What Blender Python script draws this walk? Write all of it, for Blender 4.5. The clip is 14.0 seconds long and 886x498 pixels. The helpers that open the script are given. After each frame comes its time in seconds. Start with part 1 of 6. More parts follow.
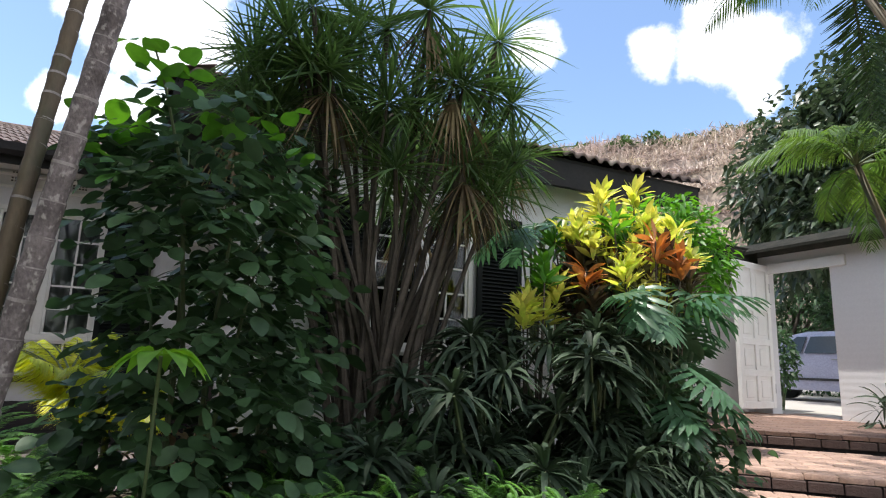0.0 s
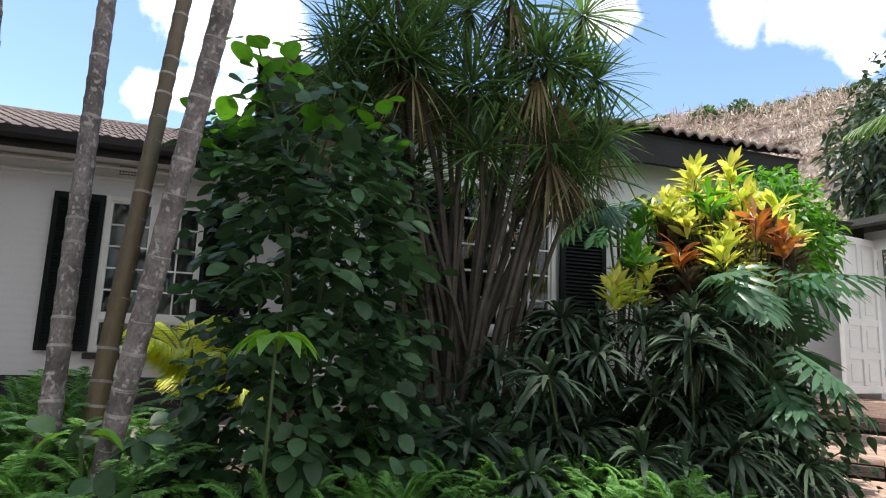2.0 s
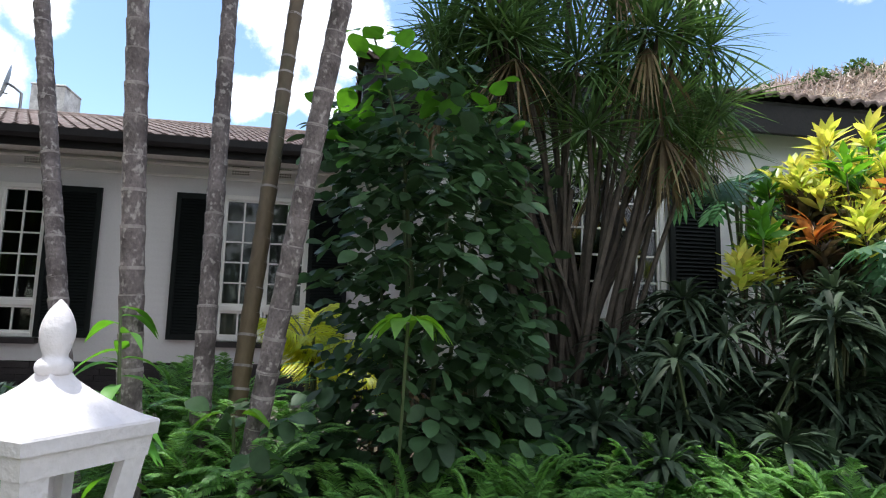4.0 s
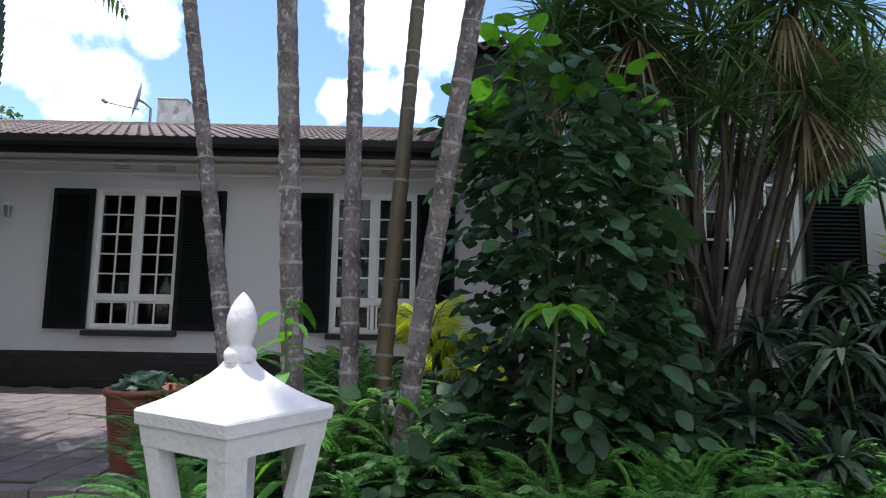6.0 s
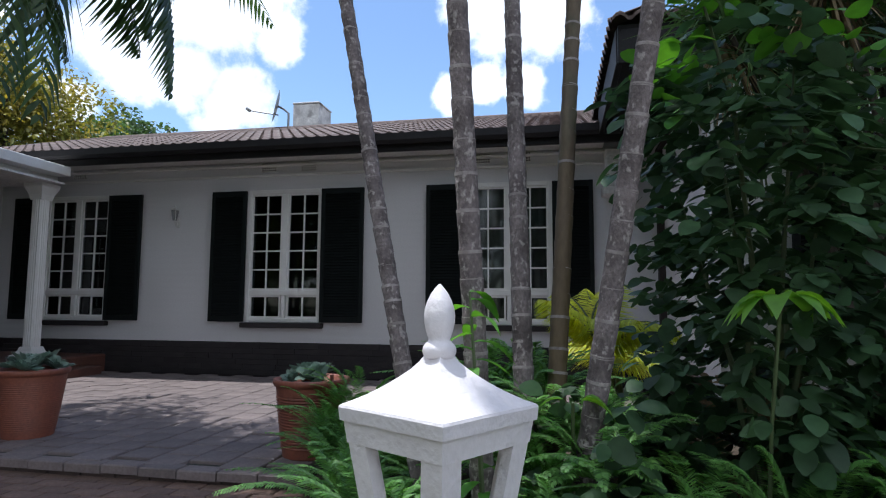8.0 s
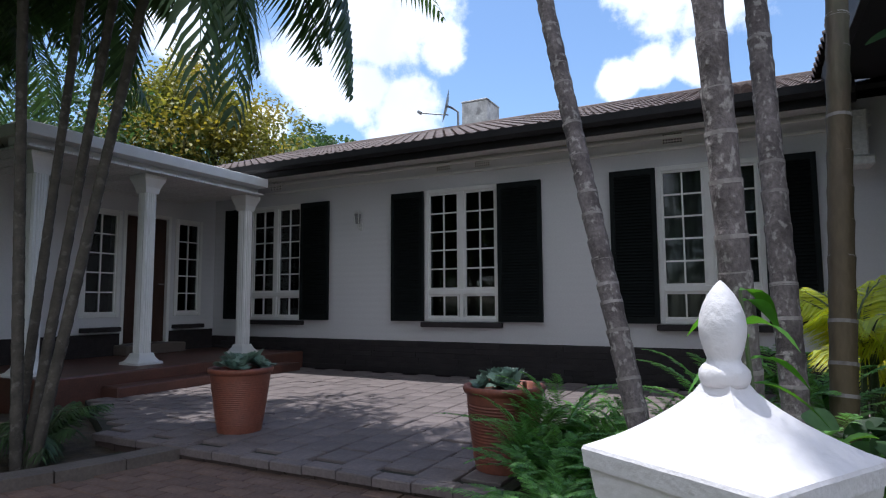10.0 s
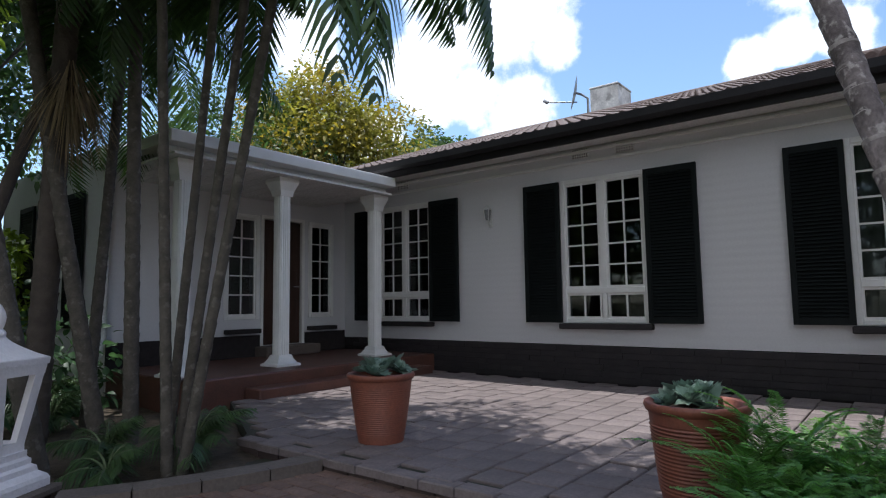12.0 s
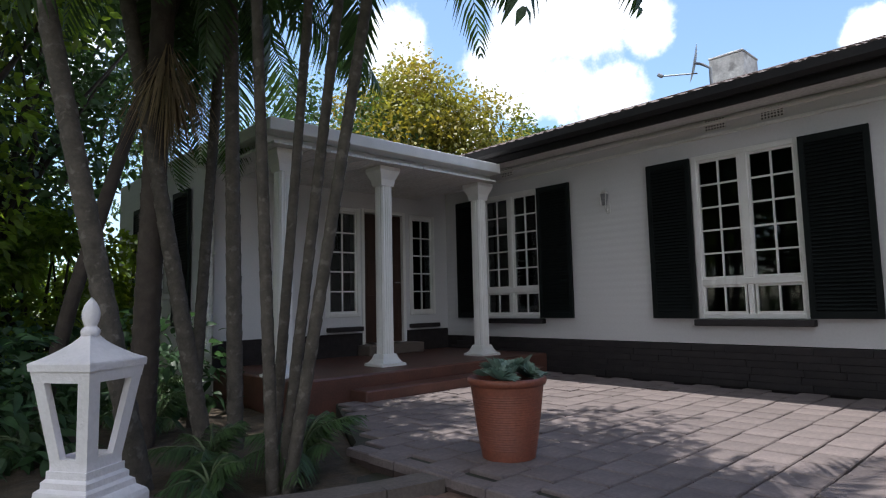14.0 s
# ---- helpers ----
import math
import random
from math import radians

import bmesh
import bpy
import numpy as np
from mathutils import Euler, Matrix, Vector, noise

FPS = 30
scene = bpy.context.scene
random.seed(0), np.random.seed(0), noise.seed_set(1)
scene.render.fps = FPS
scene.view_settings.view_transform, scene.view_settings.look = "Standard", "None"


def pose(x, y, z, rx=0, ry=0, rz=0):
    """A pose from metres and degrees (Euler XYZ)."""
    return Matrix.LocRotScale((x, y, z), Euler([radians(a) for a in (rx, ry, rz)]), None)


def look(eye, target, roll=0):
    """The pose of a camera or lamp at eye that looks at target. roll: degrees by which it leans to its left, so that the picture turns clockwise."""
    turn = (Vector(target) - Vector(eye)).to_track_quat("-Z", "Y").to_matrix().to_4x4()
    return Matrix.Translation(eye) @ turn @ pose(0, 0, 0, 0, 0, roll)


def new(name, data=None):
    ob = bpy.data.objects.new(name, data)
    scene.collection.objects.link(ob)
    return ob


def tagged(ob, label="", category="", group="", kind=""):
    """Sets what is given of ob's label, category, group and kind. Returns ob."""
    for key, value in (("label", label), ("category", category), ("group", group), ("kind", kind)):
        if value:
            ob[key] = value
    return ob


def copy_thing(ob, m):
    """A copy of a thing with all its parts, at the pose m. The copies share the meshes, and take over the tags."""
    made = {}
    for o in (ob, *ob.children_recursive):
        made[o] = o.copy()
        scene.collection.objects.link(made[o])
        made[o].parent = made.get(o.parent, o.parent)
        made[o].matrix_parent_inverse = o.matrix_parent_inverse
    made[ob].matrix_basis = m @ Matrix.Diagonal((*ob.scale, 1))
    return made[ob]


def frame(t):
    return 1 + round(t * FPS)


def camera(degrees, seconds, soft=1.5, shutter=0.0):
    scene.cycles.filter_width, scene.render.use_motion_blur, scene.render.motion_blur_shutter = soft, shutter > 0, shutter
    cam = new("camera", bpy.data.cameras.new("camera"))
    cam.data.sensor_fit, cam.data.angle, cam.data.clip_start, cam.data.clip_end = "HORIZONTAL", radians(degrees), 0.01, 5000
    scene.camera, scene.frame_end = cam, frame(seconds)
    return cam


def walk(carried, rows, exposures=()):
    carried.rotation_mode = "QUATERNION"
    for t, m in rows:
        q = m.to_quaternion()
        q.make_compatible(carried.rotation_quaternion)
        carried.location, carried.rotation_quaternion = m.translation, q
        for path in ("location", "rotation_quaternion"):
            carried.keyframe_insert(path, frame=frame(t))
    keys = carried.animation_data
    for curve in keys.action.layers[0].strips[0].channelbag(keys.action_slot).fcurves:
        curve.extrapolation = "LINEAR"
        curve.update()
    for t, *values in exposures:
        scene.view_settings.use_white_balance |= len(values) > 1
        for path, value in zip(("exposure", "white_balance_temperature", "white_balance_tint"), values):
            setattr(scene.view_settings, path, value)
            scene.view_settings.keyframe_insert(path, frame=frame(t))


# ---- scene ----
cam = camera(73.4, 14.0, 1.15)
PATH = [
    (0, (0.536, 0.143, 1.033), (1.449, 2.101, 1.449), 2.1),
    (0.5, (0.520, 0.150, 1.035), (1.381, 2.134, 1.434), 2.1),
    (1, (0.501, 0.156, 1.042), (1.305, 2.168, 1.419), 2.2),
    (1.5, (0.474, 0.161, 1.040), (1.216, 2.201, 1.397), 2.4),
    (2, (0.442, 0.164, 1.040), (1.112, 2.233, 1.375), 2.3),
    (2.5, (0.408, 0.172, 1.036), (1.000, 2.267, 1.354), 2.1),
    (3, (0.382, 0.188, 1.026), (0.895, 2.306, 1.331), 1.9),
    (5.5, (0.178, 0.246, 1.009), (0.286, 2.429, 1.261), 1.1),
    (6, (0.125, 0.255, 1.001), (0.144, 2.442, 1.247), 1.0),
    (6.5, (0.066, 0.264, 0.997), (0.004, 2.450, 1.234), 0.9),
    (7, (0.004, 0.273, 0.992), (-0.135, 2.456, 1.219), 0.7),
    (7.5, (-0.051, 0.298, 0.996), (-0.305, 2.473, 1.212), 0.6),
    (8, (-0.114, 0.385, 1.003), (-0.529, 2.537, 1.208), 0.3),
    (8.5, (-0.167, 0.512, 1.011), (-0.758, 2.621, 1.211), 0.0),
    (9, (-0.213, 0.606, 1.016), (-0.971, 2.662, 1.213), -0.1),
    (11.5, (-0.736, 0.905, 1.023), (-1.995, 2.698, 1.222), -0.7),
    (12, (-0.850, 1.030, 1.018), (-2.208, 2.749, 1.219), -0.8),
    (12.5, (-0.970, 1.156, 1.007), (-2.420, 2.797, 1.210), -1.0),
    (13, (-1.122, 1.238, 0.991), (-2.650, 2.807, 1.194), -1.1),
    (13.5, (-1.307, 1.319, 0.987), (-2.888, 2.835, 1.188), -1.2),
    (14, (-1.465, 1.363, 0.987), (-3.070, 2.855, 1.187), -1.3),
]
walk(cam, [(t, look(eye, target, roll)) for t, eye, target, roll in PATH],
     [(0, 0.42, 6450, 10), (3, 0.52, 6350, 8), (5.5, 0.36, 5950, 9), (7.5, 0.1, 5850, 9), (9, -0.1, 5750, 9), (11.5, 0.05, 5900, 9), (14, 0.22, 6150, 9)])

# ---- world, sun ----
PLAN = 1.1          # metres in one unit of the plan below


def nodes_of(mat):
    mat.use_nodes = True
    t = mat.node_tree
    t.nodes.clear()
    return t


def build_world():
    w = bpy.data.worlds.new("sky")
    scene.world = w
    t = nodes_of(w)
    N, L = t.nodes.new, t.links.new
    out = N("ShaderNodeOutputWorld")
    sky = N("ShaderNodeTexSky")
    sky.sky_type, sky.sun_disc = "NISHITA", False
    sky.sun_elevation, sky.sun_rotation = radians(78), radians(-78)
    sky.air_density, sky.dust_density, sky.ozone_density = 1.0, 0.6, 1.6
    bg = N("ShaderNodeBackground")
    bg.inputs[1].default_value = 0.2
    L(sky.outputs[0], bg.inputs[0])
    coord = N("ShaderNodeTexCoord")
    noise_a = N("ShaderNodeTexNoise")
    noise_a.inputs["Scale"].default_value, noise_a.inputs["Detail"].default_value = 9.0, 9
    noise_a.inputs["Roughness"].default_value = 0.62
    L(coord.outputs["Generated"], noise_a.inputs["Vector"])
    noise_b = N("ShaderNodeTexNoise")
    noise_b.inputs["Scale"].default_value, noise_b.inputs["Detail"].default_value = 2.2, 6
    L(coord.outputs["Generated"], noise_b.inputs["Vector"])
    # cumulus banks: direction, angular radius in degrees
    banks = [((-0.49, 0.71, 0.51), 7.3), ((-0.59, 0.71, 0.38), 4.4), ((-0.50, 0.76, 0.42), 4.9), ((-0.42, 0.82, 0.40), 2.3), ((-0.48, 0.82, 0.32), 3.4), ((-0.53, 0.77, 0.35), 3.1),
             ((-0.67, 0.69, 0.27), 2.4), ((-0.05, 0.93, 0.35), 2.3), ((-0.16, 0.93, 0.34), 1.9), ((-0.11, 0.93, 0.35), 2.0), ((-0.08, 0.88, 0.47), 4.3), ((-0.02, 0.89, 0.46), 4.9),
             ((0.48, 0.72, 0.50), 2.2), ((0.62, 0.62, 0.48), 2.4), ((0.68, 0.56, 0.48), 2.9), ((0.73, 0.52, 0.45), 3.0), ((0.75, 0.53, 0.40), 1.7), ((-0.72, 0.57, 0.40), 3.2),
             # banks added out of view, made large to brighten the shade
             ((0.3, -0.8, 0.5), 36), ((-0.8, -0.3, 0.6), 30), ((0.9, -0.3, 0.5), 26), ((-0.3, -0.6, 0.9), 24)]
    last = None
    for d, r in banks:
        v = Vector(d).normalized()
        dot = N("ShaderNodeVectorMath")
        dot.operation = "DOT_PRODUCT"
        L(coord.outputs["Generated"], dot.inputs[0])
        dot.inputs[1].default_value = v
        ang = N("ShaderNodeMath")
        ang.operation = "ARCCOSINE"
        L(dot.outputs["Value"], ang.inputs[0])
        div = N("ShaderNodeMath")
        div.operation = "DIVIDE"
        L(ang.outputs[0], div.inputs[0])
        div.inputs[1].default_value = radians(r)
        if last:
            m = N("ShaderNodeMath")
            m.operation = "SMOOTH_MIN"
            m.inputs[2].default_value = 0.15
            L(last.outputs[0], m.inputs[0])
            L(div.outputs[0], m.inputs[1])
            last = m
        else:
            last = div
    jag = N("ShaderNodeMath")
    jag.operation = "MULTIPLY_ADD"
    L(noise_a.outputs["Fac"], jag.inputs[0])
    jag.inputs[1].default_value = -2.3
    L(last.outputs[0], jag.inputs[2])
    jag2 = N("ShaderNodeMath")
    jag2.operation = "MULTIPLY_ADD"
    L(noise_b.outputs["Fac"], jag2.inputs[0])
    jag2.inputs[1].default_value = -0.6
    L(jag.outputs[0], jag2.inputs[2])
    ramp = N("ShaderNodeMapRange")
    ramp.interpolation_type = "SMOOTHSTEP"
    for k, v in ((1, -0.66), (2, -0.22), (3, 1.0), (4, 0.0)):
        ramp.inputs[k].default_value = v
    L(jag2.outputs[0], ramp.inputs[0])
    grey = N("ShaderNodeMapRange")
    for k, v in ((1, 0.35), (2, 0.7), (3, 1.1), (4, 1.6)):
        grey.inputs[k].default_value = v
    L(noise_b.outputs["Fac"], grey.inputs[0])
    cloud = N("ShaderNodeBackground")
    cloud.inputs[0].default_value = (0.93, 0.95, 1.0, 1)
    L(grey.outputs[0], cloud.inputs[1])
    mix = N("ShaderNodeMixShader")
    L(ramp.outputs[0], mix.inputs[0])
    L(bg.outputs[0], mix.inputs[1])
    L(cloud.outputs[0], mix.inputs[2])
    L(mix.outputs[0], out.inputs[0])


build_world()
sun = new("sun", bpy.data.lights.new("sun", "SUN"))
sun.data.energy, sun.data.angle, sun.data.color = 4.9, radians(0.5), (1.0, 0.955, 0.88)
sun.matrix_world = look((-0.2, 0.045, 1.0), (0, 0, 0))
scene.view_settings.exposure = 0.0


# ---- materials ----
def pbr(name, base, rough=0.7, second=None, scale=8.0, amount=0.5, bump=0.0, bump_scale=40.0, metal=0.0, island=0.0, coat=0.0,
        see=0.0, wave=None, object_random=0.0, stains=None, stretch=(1, 1, 1), spec=0.5, grain_by=0.14):
    """A surface with colour varied at two scales, relief, and a part of light let through (leaves)."""
    mat = bpy.data.materials.new(name)
    t = nodes_of(mat)
    N, L = t.nodes.new, t.links.new
    out, p = N("ShaderNodeOutputMaterial"), N("ShaderNodeBsdfPrincipled")
    p.inputs["Roughness"].default_value, p.inputs["Metallic"].default_value = rough, metal
    p.inputs["Coat Weight"].default_value = coat
    p.inputs["Specular IOR Level"].default_value = spec
    coord, mapping = N("ShaderNodeTexCoord"), N("ShaderNodeMapping")
    mapping.inputs["Scale"].default_value = stretch
    L(coord.outputs["Object"], mapping.inputs[0])
    big, fine = N("ShaderNodeTexNoise"), N("ShaderNodeTexNoise")
    big.inputs["Scale"].default_value, big.inputs["Detail"].default_value = scale, 5
    fine.inputs["Scale"].default_value, fine.inputs["Detail"].default_value = bump_scale, 4
    L(mapping.outputs[0], big.inputs["Vector"])
    L(mapping.outputs[0], fine.inputs["Vector"])
    mixc = N("ShaderNodeMix")
    mixc.data_type = "RGBA"
    mixc.inputs[6].default_value = (*base, 1)
    mixc.inputs[7].default_value = (*(second or [c * 0.6 for c in base]), 1)
    rng = N("ShaderNodeMapRange")
    for k, v in ((1, 0.35), (2, 0.68), (3, 0.0), (4, amount)):
        rng.inputs[k].default_value = v
    L(big.outputs["Fac"], rng.inputs[0])
    L(rng.outputs[0], mixc.inputs[0])
    col = mixc.outputs[2]
    if stains:
        st = N("ShaderNodeTexNoise")
        st.inputs["Scale"].default_value, st.inputs["Detail"].default_value = stains[1], 8
        L(mapping.outputs[0], st.inputs["Vector"])
        sr = N("ShaderNodeMapRange")
        for k, v in ((1, stains[2]), (2, stains[2] + 0.08), (3, 0.0), (4, stains[3])):
            sr.inputs[k].default_value = v
        L(st.outputs["Fac"], sr.inputs[0])
        m2 = N("ShaderNodeMix")
        m2.data_type = "RGBA"
        L(sr.outputs[0], m2.inputs[0])
        L(col, m2.inputs[6])
        m2.inputs[7].default_value = (*stains[0], 1)
        col = m2.outputs[2]
    hsv = N("ShaderNodeHueSaturation")
    grain = N("ShaderNodeMapRange")
    for k, v in ((1, 0.3), (2, 0.7), (3, 1 - grain_by), (4, 1 + grain_by)):
        grain.inputs[k].default_value = v
    L(fine.outputs["Fac"], grain.inputs[0])
    val = grain.outputs[0]
    for on, src in ((island, "ShaderNodeNewGeometry"), (object_random, "ShaderNodeObjectInfo")):
        if on:
            g, r = N(src), N("ShaderNodeMapRange")
            for k, v in ((1, 0.0), (2, 1.0), (3, 1 - on), (4, 1 + on)):
                r.inputs[k].default_value = v
            L(g.outputs["Random Per Island" if island and src.endswith("Geometry") else "Random"], r.inputs[0])
            mm = N("ShaderNodeMath")
            mm.operation = "MULTIPLY"
            L(val, mm.inputs[0])
            L(r.outputs[0], mm.inputs[1])
            val = mm.outputs[0]
    L(val, hsv.inputs["Value"])
    L(col, hsv.inputs["Color"])
    L(hsv.outputs[0], p.inputs["Base Color"])
    if bump:
        b = N("ShaderNodeBump")
        b.inputs["Strength"].default_value, b.inputs["Distance"].default_value = bump, 0.01
        if wave:
            wv = N("ShaderNodeTexWave")
            wv.bands_direction = wave[0]
            wv.inputs["Scale"].default_value, wv.inputs["Distortion"].default_value = wave[1], wave[2]
            L(coord.outputs["Object"], wv.inputs["Vector"])
            add = N("ShaderNodeMath")
            L(wv.outputs["Fac"], add.inputs[0])
            L(fine.outputs["Fac"], add.inputs[1])
            L(add.outputs[0], b.inputs["Height"])
        else:
            L(fine.outputs["Fac"], b.inputs["Height"])
        L(b.outputs[0], p.inputs["Normal"])
    if see:
        tr, ms = N("ShaderNodeBsdfTranslucent"), N("ShaderNodeMixShader")
        h2 = N("ShaderNodeHueSaturation")
        h2.inputs["Value"].default_value, h2.inputs["Saturation"].default_value = 1.9, 1.15
        h2.inputs["Hue"].default_value = 0.485
        L(hsv.outputs[0], h2.inputs["Color"])
        L(h2.outputs[0], tr.inputs[0])
        ms.inputs[0].default_value = see
        L(p.outputs[0], ms.inputs[1])
        L(tr.outputs[0], ms.inputs[2])
        L(ms.outputs[0], out.inputs[0])
    else:
        L(p.outputs[0], out.inputs[0])
    return mat


WALL = pbr("painted_brick", (0.66, 0.65, 0.67), 0.6, (0.6, 0.585, 0.6), 1.2, 0.25, 0.10, 45, stains=((0.5, 0.48, 0.47), 1.1, 0.7, 0.2), wave=("Z", 3.7, 0.3), grain_by=0.03)
PAINT = pbr("white_paint", (0.8, 0.79, 0.78), 0.45, (0.68, 0.66, 0.64), 5, 0.5, 0.12, 70, grain_by=0.04)
PLASTER = pbr("lamp_plaster", (0.78, 0.74, 0.77), 0.62, (0.68, 0.64, 0.67), 5, 0.7, 0.5, 45, stains=((0.5, 0.46, 0.46), 7, 0.72, 0.3), grain_by=0.04)
SHUTTER = pbr("shutter_paint", (0.005, 0.0075, 0.008), 0.65, (0.007, 0.01, 0.0105), 6, 0.6, 0.1, 60, spec=0.22)
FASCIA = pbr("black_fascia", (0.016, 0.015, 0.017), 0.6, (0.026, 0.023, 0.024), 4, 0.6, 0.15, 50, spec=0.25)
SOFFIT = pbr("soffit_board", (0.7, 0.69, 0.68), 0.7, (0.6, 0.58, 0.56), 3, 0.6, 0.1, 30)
TILE = pbr("roof_tile", (0.15, 0.108, 0.096), 0.85, (0.078, 0.058, 0.056), 3, 0.8, 0.5, 60, object_random=0.22, stains=((0.28, 0.25, 0.22), 5, 0.6, 0.5))
TILE_J = pbr("roof_tile_far", (0.15, 0.108, 0.096), 0.85, (0.078, 0.058, 0.056), 3, 0.8, 0.5, 60, island=0.22, stains=((0.28, 0.25, 0.22), 5, 0.6, 0.5))
SLATE = pbr("plinth_slate", (0.02, 0.0165, 0.019), 0.75, (0.036, 0.029, 0.03), 6, 0.7, 0.6, 45, object_random=0.18)
MORTAR = pbr("dark_mortar", (0.036, 0.031, 0.032), 0.95, None, 12, 0.5, 0.4, 60, spec=0.2)
MOSSY = pbr("mossy_coping", (0.018, 0.019, 0.015), 0.95, (0.035, 0.032, 0.026), 7, 0.9, 0.5, 50, spec=0.12)
PAVER = pbr("patio_paver", (0.19, 0.152, 0.145), 0.8, (0.125, 0.1, 0.098), 4, 0.8, 0.5, 55, object_random=0.13, stains=((0.15, 0.125, 0.12), 2.4, 0.58, 0.5))
PAVER_J = pbr("patio_paver_far", (0.19, 0.152, 0.145), 0.8, (0.125, 0.1, 0.098), 4, 0.8, 0.5, 55, island=0.13)
JOINT = pbr("sand_joint", (0.035, 0.03, 0.024), 0.95, (0.03, 0.035, 0.015), 9, 0.8, 0.4, 80)
BRICK = pbr("paving_brick", (0.40, 0.27, 0.21), 0.8, (0.30, 0.2, 0.16), 6, 0.8, 0.5, 60, object_random=0.2, stains=((0.16, 0.1, 0.08), 4, 0.6, 0.5))
BRICK_J = pbr("paving_brick_far", (0.40, 0.27, 0.21), 0.8, (0.30, 0.2, 0.16), 6, 0.8, 0.5, 60, island=0.2)
# paving brick darkened to put the terrace's shade into its colour; steps share it
DIMMEDBRICK = pbr("shade_dimmed_brick", (0.17, 0.105, 0.08), 0.85, (0.11, 0.07, 0.058), 6, 0.8, 0.5, 60, object_random=0.2, stains=((0.09, 0.06, 0.05), 4, 0.6, 0.5))
DARKBRICK = pbr("old_brick", (0.075, 0.048, 0.042), 0.85, (0.07, 0.05, 0.045), 6, 0.8, 0.5, 60, object_random=0.2)
COPING = pbr("cement_coping", (0.13, 0.105, 0.092), 0.85, (0.1, 0.08, 0.07), 5, 0.8, 0.5, 50)
REDFLOOR = pbr("red_polished_step", (0.13, 0.055, 0.04), 0.45, (0.08, 0.04, 0.032), 5, 0.8, 0.15, 50)
TERRA = pbr("terracotta", (0.24, 0.075, 0.045), 0.5, (0.17, 0.06, 0.042), 6, 0.7, 0.2, 60)
SOIL = pbr("soil", (0.045, 0.032, 0.022), 0.95, (0.09, 0.065, 0.04), 14, 0.8, 0.9, 60)
GROUND = pbr("ground", (0.1, 0.085, 0.05), 0.95, (0.05, 0.07, 0.025), 1.2, 0.9, 0.6, 30)
CONCRETE = pbr("drive_concrete", (0.42, 0.39, 0.35), 0.85, (0.34, 0.31, 0.28), 3, 0.7, 0.3, 40)
TRUNK = pbr("grey_palm_bark", (0.2, 0.166, 0.168), 0.85, (0.085, 0.068, 0.068), 13, 1.0, 0.8, 90, stains=((0.38, 0.345, 0.33), 45, 0.56, 0.6), stretch=(1, 1, 0.7), grain_by=0.3)
TRUNK_G = pbr("green_palm_bark", (0.12, 0.085, 0.045), 0.7, (0.09, 0.065, 0.05), 5, 0.9, 0.4, 60, stains=((0.06, 0.06, 0.03), 6, 0.56, 0.7), stretch=(1, 1, 0.35))
RING = pbr("leaf_scar", (0.36, 0.32, 0.31), 0.8, (0.10, 0.08, 0.078), 20, 0.7, 0.3, 60)
TRUNK_S = pbr("slim_palm_bark", (0.095, 0.08, 0.066), 0.85, (0.05, 0.042, 0.034), 12, 0.9, 0.6, 60, stains=((0.17, 0.15, 0.13), 18, 0.58, 0.6))
BARK = pbr("tree_bark", (0.07, 0.055, 0.045), 0.9, (0.04, 0.03, 0.026), 10, 0.8, 0.8, 40)
CANE = pbr("cane_stem", (0.105, 0.085, 0.066), 0.85, (0.05, 0.04, 0.033), 16, 0.8, 0.4, 60, island=0.25)
STALK = pbr("green_stalk", (0.09, 0.12, 0.05), 0.6, (0.06, 0.08, 0.04), 10, 0.6)
GLASS = bpy.data.materials.new("window_glass")
_t = nodes_of(GLASS)
_o, _g, _tr, _m, _f = [_t.nodes.new("ShaderNode" + n) for n in ("OutputMaterial", "BsdfGlossy", "BsdfTransparent", "MixShader", "Fresnel")]
_g.inputs["Roughness"].default_value = 0.02
_tr.inputs[0].default_value = (0.55, 0.58, 0.58, 1)
_f.inputs[0].default_value = 1.45
_t.links.new(_f.outputs[0], _m.inputs[0])
_t.links.new(_tr.outputs[0], _m.inputs[1])
_t.links.new(_g.outputs[0], _m.inputs[2])
_t.links.new(_m.outputs[0], _o.inputs[0])
CURTAIN = pbr("net_curtain", (0.62, 0.6, 0.56), 0.9, (0.5, 0.48, 0.45), 5, 0.5, see=0.2)
# near black: the colour itself carries the shade of the unlit rooms
INTERIOR = pbr("room_shade", (0.035, 0.027, 0.025), 0.9, None, 2, 0.4)
DOORWOOD = pbr("dark_door_wood", (0.05, 0.024, 0.016), 0.45, (0.03, 0.015, 0.01), 10, 0.8, 0.2, 40, stretch=(1, 1, 0.2))
METAL_W = pbr("white_metal", (0.7, 0.7, 0.69), 0.35, (0.5, 0.49, 0.47), 14, 0.6)
METAL_G = pbr("grey_metal", (0.32, 0.32, 0.33), 0.4, (0.2, 0.2, 0.2), 14, 0.6, metal=0.6)
CHIMNEY = pbr("chimney_render", (0.8, 0.77, 0.74), 0.85, (0.36, 0.33, 0.32), 4, 0.8, 0.5, 30, stains=((0.2, 0.18, 0.17), 3, 0.58, 0.6))
CARPAINT = pbr("silver_lilac_car_paint", (0.36, 0.36, 0.46), 0.3, (0.33, 0.33, 0.42), 2, 0.4, metal=0.4, coat=0.6)
RUBBER = pbr("black_rubber", (0.02, 0.02, 0.02), 0.7)
CARGLASS = pbr("car_glass", (0.03, 0.04, 0.05), 0.08, None, 2, 0.2)
LAMPGLASS = pbr("frosted_glass", (0.75, 0.75, 0.73), 0.3)


